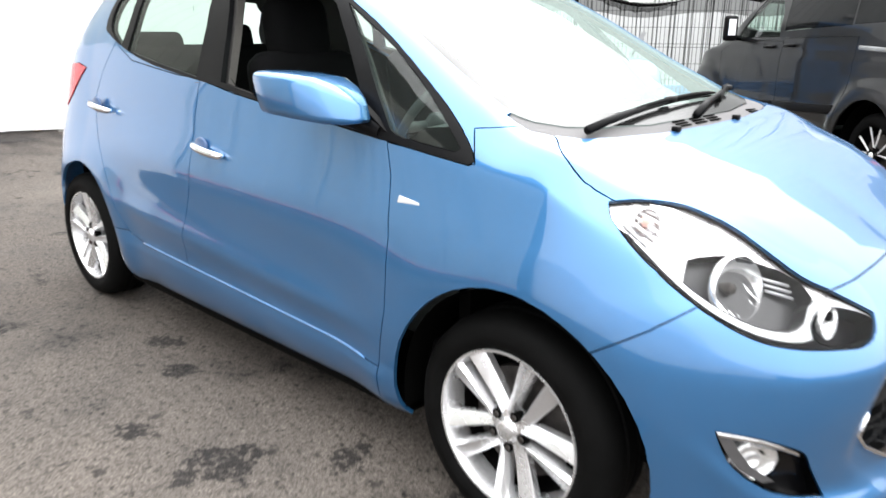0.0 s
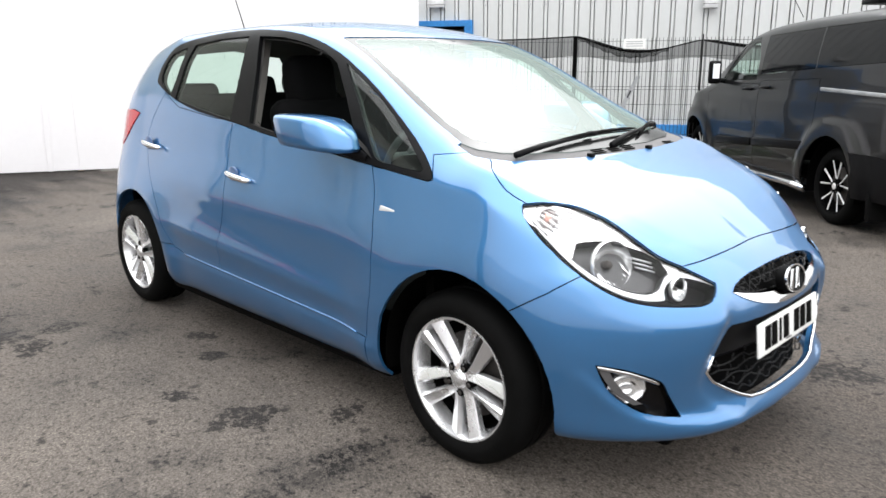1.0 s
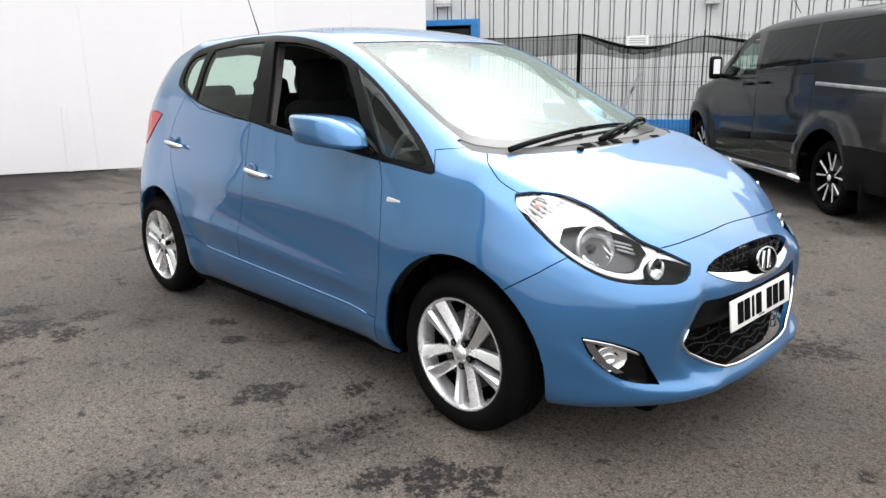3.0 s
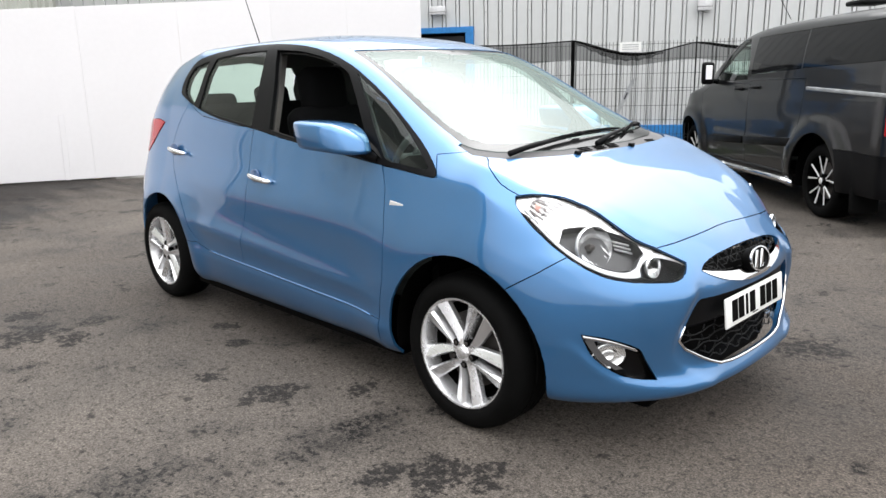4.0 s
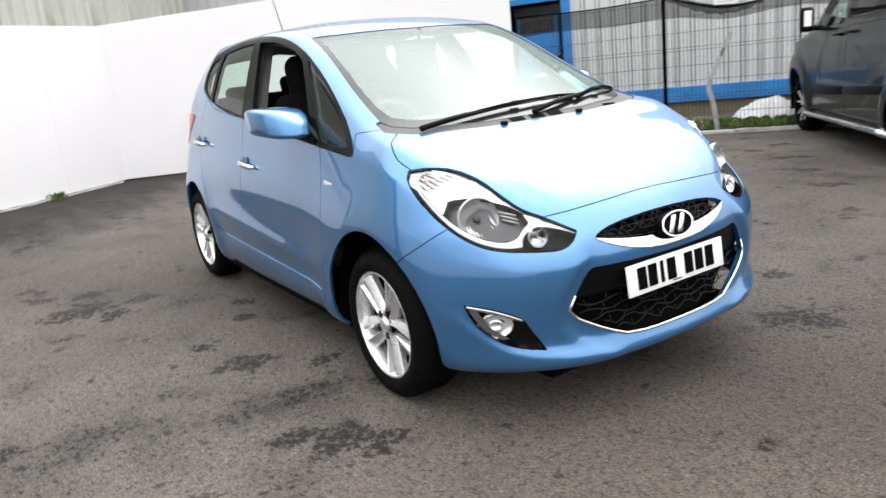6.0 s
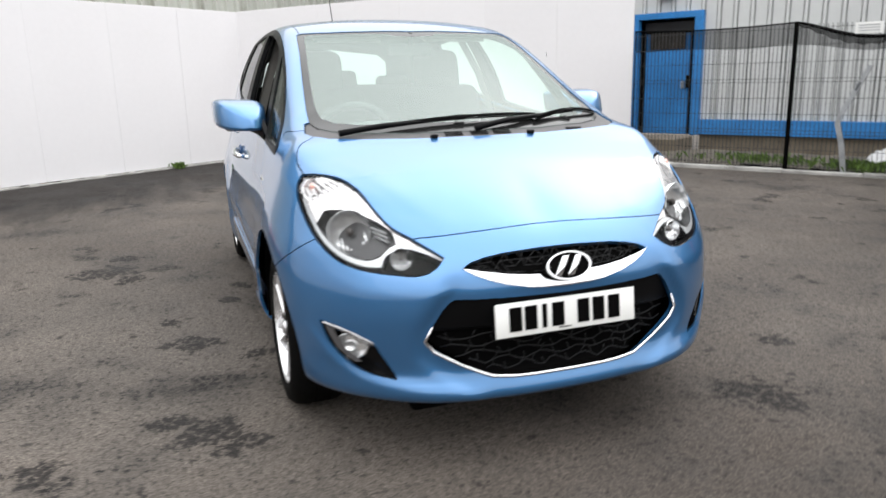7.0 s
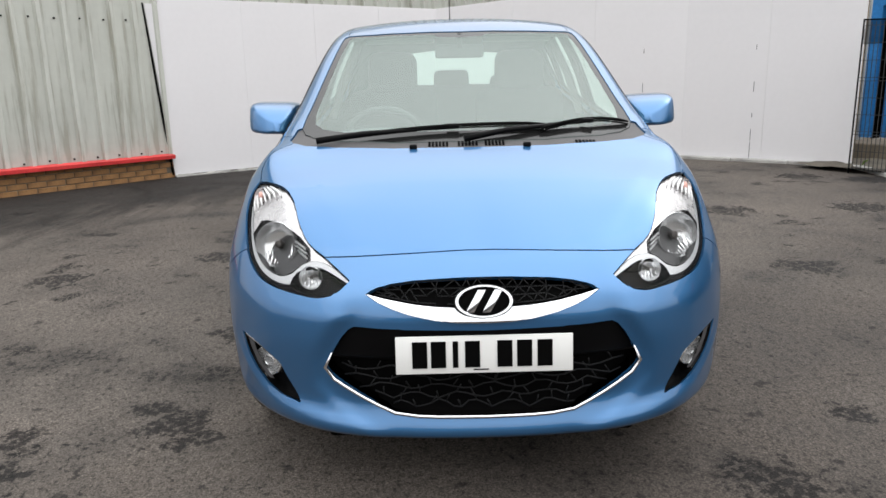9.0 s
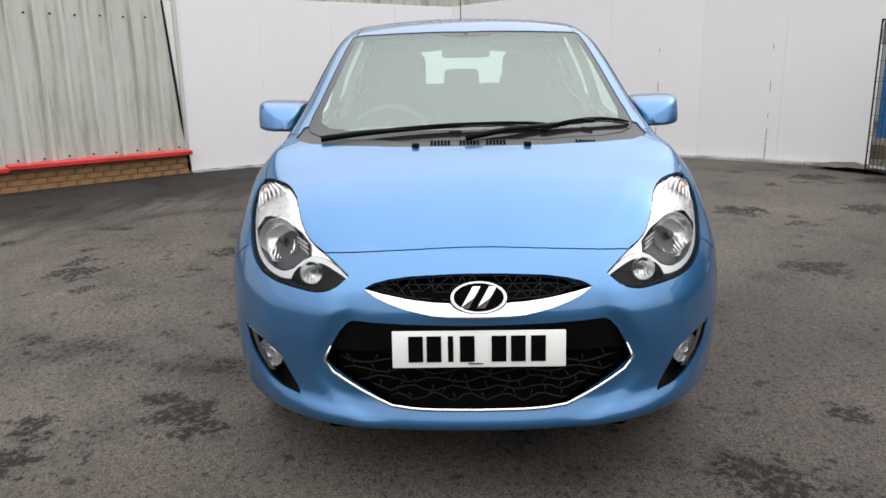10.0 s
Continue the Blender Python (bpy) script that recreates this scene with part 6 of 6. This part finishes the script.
# ---- cabin ----
def cushion(size, m, round_by=0.05):
    bm = box(size, m, round_by, 4)
    return bm


def seat(y):
    ob = part("seat", cushion((0.50, 0.50, 0.16), pose(-1.13, y, 0.56, 0, -6, 0), 0.06), FABRIC, car, "black cloth front seat", sharp=60)
    part("backrest", cushion((0.16, 0.50, 0.66), pose(-1.37, y, 0.90, 0, -14, 0), 0.075), FABRIC, ob, sharp=60)
    part("headrest", cushion((0.14, 0.28, 0.27), pose(-1.47, y, 1.295, 0, -10, 0), 0.068), FABRIC, ob, sharp=60)
    for s in (-0.06, 0.06):
        part("headrest_post", add_tube(bmesh.new(), [(-1.455, y + s, 1.14), (-1.47, y + s, 1.23)], 0.006, 8), DASH, ob, sharp=60)


seat(-0.36)
seat(0.36)
bench = part("rear_seat", cushion((0.50, 1.26, 0.17), pose(-2.15, 0, 0.62), 0.06), FABRIC, car, "black cloth rear bench", sharp=60)
part("backrest", cushion((0.14, 1.26, 0.60), pose(-2.46, 0, 0.94, 0, -20, 0), 0.06), FABRIC, bench, sharp=60)
for y in (-0.40, 0.0, 0.40):
    part("headrest", cushion((0.09, 0.25, 0.15), pose(-2.56, y, 1.215 if y else 1.255, 0, -14, 0), 0.04), FABRIC, bench, sharp=60)
bm = bmesh.new()
rows = []
for x, z in ((0.02, 0.995), (-0.10, 1.045), (-0.25, 1.055), (-0.42, 1.035), (-0.52, 0.98), (-0.55, 0.88), (-0.50, 0.70)):
    wide = 0.62 if x > -0.05 else 0.69
    rows.append([bm.verts.new((x + 0.02 * math.cos(y * 3), y, z + (0.035 * math.exp(-(((y + 0.36) / 0.20) ** 2)) if -0.5 < x < -0.15 else 0))) for y in (wide * (-1 + 2 * s / 32) for s in range(33))])
for a, b in zip(rows, rows[1:]):
    for s in range(32):
        bm.faces.new((a[s], b[s], b[s + 1], a[s + 1]))
part("dashboard", bm, DASH, car, "dark grey dashboard", sharp=50)
bm = bmesh.new()
ringm = Matrix.Translation((-0.68, -0.36, 0.985)) @ pose(0, 0, 0, 0, 0, 90) @ pose(0, 0, 0, 28, 0, 0)
loop = [(0.185 * math.cos(a), 0.0, 0.185 * math.sin(a)) for a in (2 * math.pi * j / 36 for j in range(37))]
add_tube(bm, [ringm @ Vector(p) for p in loop], 0.016, 8, cap=False)
for a in (0.1, math.pi - 0.1, -math.pi / 2):
    add_tube(bm, [ringm @ Vector((0, 0.02, 0)), ringm @ Vector((0.18 * math.cos(a), 0, 0.18 * math.sin(a)))], 0.018, 8)
add_box(bm, (0.15, 0.06, 0.12), ringm, 0.03)
part("steering_wheel", bm, DASH, car, "dark steering wheel", sharp=50)
bm = cushion((0.030, 0.235, 0.065), pose(-0.86, 0.0, 1.405, 0, 10, 0), 0.014)
rear_view = part("rear_view_mirror", bm, DASH, car, "dark interior mirror", sharp=50)
bm = bmesh.new()
add_tube(bm, [(-0.85, 0, 1.42), (-0.83, 0, 1.485)], 0.012, 8)
part("stalk", bm, DASH, rear_view, sharp=50)
for side in (-1, 1):
    part("sun_visor", cushion((0.15, 0.34, 0.02), pose(-1.03, 0.29 * side, 1.475, 0, 14, 0), 0.009), HEADLINER, car, "pale sun visor", sharp=50)
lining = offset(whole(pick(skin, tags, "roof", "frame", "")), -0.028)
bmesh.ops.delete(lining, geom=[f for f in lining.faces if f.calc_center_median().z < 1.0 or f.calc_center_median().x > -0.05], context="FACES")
for side in (-1, 1):
    bm = bmesh.new()
    rows = [[bm.verts.new((x, (y - dy) * side, z)) for x, y, z in ((-1.45 + q, 0.735, 1.06), (-1.475 + q, 0.665, 1.28), (-1.55 + q, 0.575, 1.49))] for q, dy in ((0.0, 0.0), (0.016, 0.002), (0.021, 0.02), (0.012, 0.05))]
    for a, b in zip(rows, rows[1:]):
        for j in range(2):
            bm.faces.new((a[j], a[j + 1], b[j + 1], b[j]))
    part("pillar_trim", bm, BEIGE, car, "pale beige pillar trim", sharp=60)
part("headlining", lining, HEADLINER_SHADED, car, "pillar and roof lining, darkened for cabin shade", sharp=60)
for side in (-1, 1):
    for tag in ("door_front", "door_rear", "sill"):
        b = offset(pick(skin, tags, tag), -0.055)
        part("door_card", b if side > 0 else flipped(b), FABRIC, car, "black inner door trim", sharp=60)
bm = bmesh.new()
add_box(bm, (2.6, 1.5, 0.03), pose(-1.6, 0, 0.42))
add_box(bm, (0.05, 1.30, 0.55), pose(-3.05, 0, 0.75))
part("cabin_floor", bm, FABRIC, car, "black cabin carpet")


# ---- the dark van ----
VAN = frame_at(-0.463, 4.498, 136.06) @ pose(0, -0.90, 0)
VAN_BASE = 3.30


def van_flare(x, z, y):
    for hub in (0.0, VAN_BASE):
        d = math.hypot(x - hub, z - 0.36)
        if z < 1.1:
            y += 0.045 * math.exp(-(((d - 0.47) / 0.12) ** 4))
    if 0.5 < x < 2.5:
        y += 0.008 * math.exp(-(((z - 0.62) / 0.05) ** 2))
    return y - 0.012 * math.exp(-(((z - 1.14) / 0.035) ** 2))


VAN_SKIN = dict(
    half=[(0.24, 0.90), (0.34, 0.945), (0.50, 0.962), (0.90, 0.965), (1.10, 0.962), (1.22, 0.945), (1.30, 0.93)],
    nose=[(0.24, 3.95), (0.40, 4.10), (0.70, 4.14), (0.90, 4.08), (1.05, 3.95), (1.25, 3.7)],
    tail=[(0.24, -0.98), (0.40, -1.04), (1.0, -1.03), (1.3, -1.02)],
    bottom=[(4.2, 0.26), (3.0, 0.27), (0.0, 0.30), (-1.1, 0.32)],
    belt=[(4.2, 0.90), (3.9, 1.0), (3.4, 1.10), (2.7, 1.18), (1.5, 1.22), (0.0, 1.25), (-1.1, 1.27)],
    rail_y=[(4.1, 0.6), (3.4, 0.80), (2.9, 0.81), (2.1, 0.81), (1.0, 0.84), (-1.1, 0.84)],
    rail_z=[(4.1, 0.95), (3.7, 1.08), (3.2, 1.20), (2.9, 1.36), (2.2, 1.73), (1.8, 1.795), (0.5, 1.82), (-1.1, 1.80)],
    crest=[(4.1, 0.97), (3.7, 1.12), (3.25, 1.24), (2.95, 1.42), (2.25, 1.81), (1.8, 1.88), (0.5, 1.91), (-0.9, 1.88), (-1.1, 1.84)],
    front=3.2, rear=-0.85, flare=van_flare, round_front=2.8, round_rear=5.0, mid=0.8)
vskin, vtags = skin_half(VAN_SKIN), {"": 0}
VSMOOTH = Smooth(vskin)
vskin.faces.layers.int.new("tag")


def vcut(outline, way, tag, only=("",), facing=0.05, where=None):
    carve(vskin, vtags, outline, way, tag, only, facing, where)


def high(c):
    return c.y > 0.5


for hub in (0.0, VAN_BASE):
    vcut(xz(*ring(hub, 0.37, 0.42, 36)), SIDE, "hole", where=high)
vcut(xz((2.62, 1.245), (1.66, 1.265), (1.70, 1.50), (1.86, 1.715), (2.16, 1.705), (2.40, 1.52)), SIDE, "glass_front", where=high)
vcut(xz((1.58, 1.32), (0.475, 1.370), (0.485, 1.735), (1.62, 1.72)), SIDE, "glass_side", where=high)
vcut(xz((0.445, 1.375), (-0.85, 1.415), (-0.83, 1.745), (0.455, 1.738)), SIDE, "glass_side_rear", where=high)
vcut(xz((2.95, 1.10), (2.90, 0.80), (2.75, 0.45), (2.72, 0.34), (1.56, 0.36), (1.56, 1.22), (2.60, 1.225)), SIDE, "cab_door", where=high)
vcut(xz((1.55, 0.36), (0.42, 0.36), (0.44, 0.62), (0.34, 0.85), (0.34, 1.28), (1.55, 1.25)), SIDE, "slide_door", where=high)
vcut(xz((-0.35, 0.1), (-0.42, 0.55), (-0.36, 0.68), (-1.4, 0.66), (-1.4, 0.1)), SIDE, "rear_bumper", facing=-2)
vcut(xz((4.3, 0.1), (3.72, 0.1), (3.70, 0.62), (3.80, 0.70), (4.3, 0.72)), SIDE, "front_bumper", facing=-2)
vcut(xy((3.12, -0.01), (3.05, 0.5), (2.92, 0.72), (2.35, 0.68), (2.30, -0.01)), TOP, "screen", where=lambda c: c.z > 1.2)
bmesh.ops.remove_doubles(vskin, verts=vskin.verts[:], dist=0.0015)
vskin.normal_update()

van = thing("panel_van", VAN, "dark grey metallic panel van with black windows, parked by the fence", "van")


def van_both(name, tag, mat, label="", **more):
    made = shell_part(name, pick(vskin, vtags, tag), mat, van, label, smooth=VSMOOTH, **more)
    shell_part(name, flipped(pick(vskin, vtags, tag)), mat, van, label, smooth=VSMOOTH, **more)
    return made


shell_part("body_shell", whole(pick(vskin, vtags, "")), VANGREY, van, smooth=VSMOOTH, depth=0.02)
shell_part("windscreen", whole(pick(vskin, vtags, "screen")), TINT, van, "green-tinted windscreen", smooth=VSMOOTH, depth=0.0)
shell_part("rear_bumper", whole(pick(vskin, vtags, "rear_bumper")), TRIM, van, "black plastic bumper", smooth=VSMOOTH)
shell_part("front_bumper", whole(pick(vskin, vtags, "front_bumper")), TRIM, van, "black plastic bumper", smooth=VSMOOTH)
cab_door = van_both("cab_door", "cab_door", VANGREY)
slide_door = van_both("sliding_door", "slide_door", VANGREY)
van_both("cab_glass", "glass_front", TINT, "green-tinted glass", depth=0.0, lift=-0.004)
van_both("side_glass", "glass_side", DARKGLASS, "black privacy glass", depth=0.004, lift=-0.001)
van_both("side_glass", "glass_side_rear", DARKGLASS, "black privacy glass", depth=0.004, lift=-0.001)
for hub in (0.0, VAN_BASE):
    for side in (-1, 1):
        alloy_wheel("wheel", (hub, 0.895 * side, 0.345), side, van, CUTALLOY, INK, 0.345, 0.235, 0.22, 5, "black and bright-cut alloy wheel", (0.0100, 0.016), 0.30, 0.3, INK, 0.05, 0.25)
        bm = bmesh.new()
        arc = [(hub + 0.41 * math.cos(a), 0.37 + 0.41 * math.sin(a)) for a in (math.pi * (-0.1 + 1.2 * j / 20) for j in range(21))]
        rows = [[bm.verts.new((x, y * side, z)) for x, z in arc] for y in (0.55, 0.93)]
        for a, b in zip(zip(*rows), list(zip(*rows))[1:]):
            bm.faces.new((a[0], b[0], b[1], a[1]))
        bm.faces.new([bm.verts.new((x, 0.55 * side, z)) for x, z in arc])
        part("wheel_arch_liner", bm, INK, van, "black arch liner", sharp=60)
for side in (-1, 1):
    bm = bmesh.new()
    add_tube(bm, [(0.38, side * 0.965, 0.27), (0.55, side * 0.995, 0.29), (2.75, side * 0.995, 0.28), (2.9, side * 0.96, 0.26)], 0.032, 12)
    part("side_bar", bm, CHROME, van, "polished side step bar", sharp=50)
    bm = bmesh.new()
    add_box(bm, (1.35, 0.02, 0.034), pose(-0.40, side * 0.962, 1.165, 0, -2, 0), 0.008)
    part("door_rail", bm, GALV, van, "bright sliding door rail", sharp=40)
    bm = bmesh.new()
    add_box(bm, (1.05, 0.028, 0.085), pose(1.02, side * 0.975, 0.635, 0, 3.2, 0), 0.012)
    part("rubbing_strip", bm, TRIM, van, "black rubbing strip", sharp=40)
    bm = bmesh.new()
    add_box(bm, (0.95, 0.028, 0.085), pose(2.08, side * 0.975, 0.575, 0, 3.2, 0), 0.012)
    part("rubbing_strip", bm, TRIM, van, "black rubbing strip", sharp=40)
    for x, z in ((1.80, 1.165), (1.40, 1.185)):
        bm = bmesh.new()
        add_tube(bm, [(x - 0.09, side * 0.955, z), (x - 0.06, side * 0.985, z), (x + 0.06, side * 0.985, z - 0.003), (x + 0.09, side * 0.955, z - 0.003)], 0.014, 8)
        part("door_handle", bm, TRIM, van, "black door handle", sharp=50)
    bm = bmesh.new()
    add_box(bm, (0.10, 0.145, 0.27), pose(2.52, side * 1.07, 1.345, 0, 0, -side * 14), 0.035, 3)
    mirror = part("wing_mirror", bm, TRIM, van, "black door mirror", sharp=40)
    part("mirror_glass", box((0.006, 0.078, 0.17), pose(2.468, side * 1.072, 1.355, 0, 0, -side * 14), 0.002), CHROME, mirror, "mirror glass")
    part("mirror_arm", add_tube(bmesh.new(), [(2.55, side * 0.92, 1.24), (2.56, side * 1.05, 1.26)], 0.03, 10), TRIM, mirror, sharp=50)
    bm = box((0.05, 0.24, 0.30), pose(-0.62, side * 0.84, 0.30, 0, 6, 0), 0.012)
    part("mud_flap", bm, RUBBER, van, "black mud flap", sharp=40)
    bm = box((0.05, 0.12, 0.55), pose(-1.00, side * 0.90, 1.10), 0.02)
    part("tail_lamp", bm, RED, van, "red tail lamp", sharp=40)
bm = bmesh.new()
add_box(bm, (5.0, 1.5, 0.06), pose(1.55, 0, 0.33), 0.02)
add_box(bm, (0.04, 1.3, 1.1), pose(1.58, 0, 0.95))
part("underbody", bm, INK, van, "black underbody")
bm = box((0.30, 0.30, 0.05), pose(0.9, 0.1, 2.0), 0.02)
part("roof_vent", bm, TRIM, van, "low roof vent", sharp=40)
bm = bmesh.new()
add_tube(bm, [(1.55, 0.55, 1.90), (1.75, 0.58, 2.12)], 0.004, 6)
part("aerial", bm, INK, van, "thin aerial")
bm = box((0.12, 0.5, 0.6), pose(1.95, 0.42, 1.0, 0, -12, 0), 0.05, 3)
part("seat_back", bm, FABRIC, van, "dark cab seat", sharp=50)


# ---- bricks of the shed's base, last ----
brick_me = sheet_mesh("brick", box((0.213, 0.10, 0.065), None, 0.005, 1), BRICK)
for row in range(4):
    for k in range(20):
        x = -0.11 - k * 0.223 - (0.11 if row % 2 else 0)
        child("brick", brick_me, shed, pose(x, -0.012 + rng.uniform(-0.004, 0.004), 0.028 + row * 0.075))
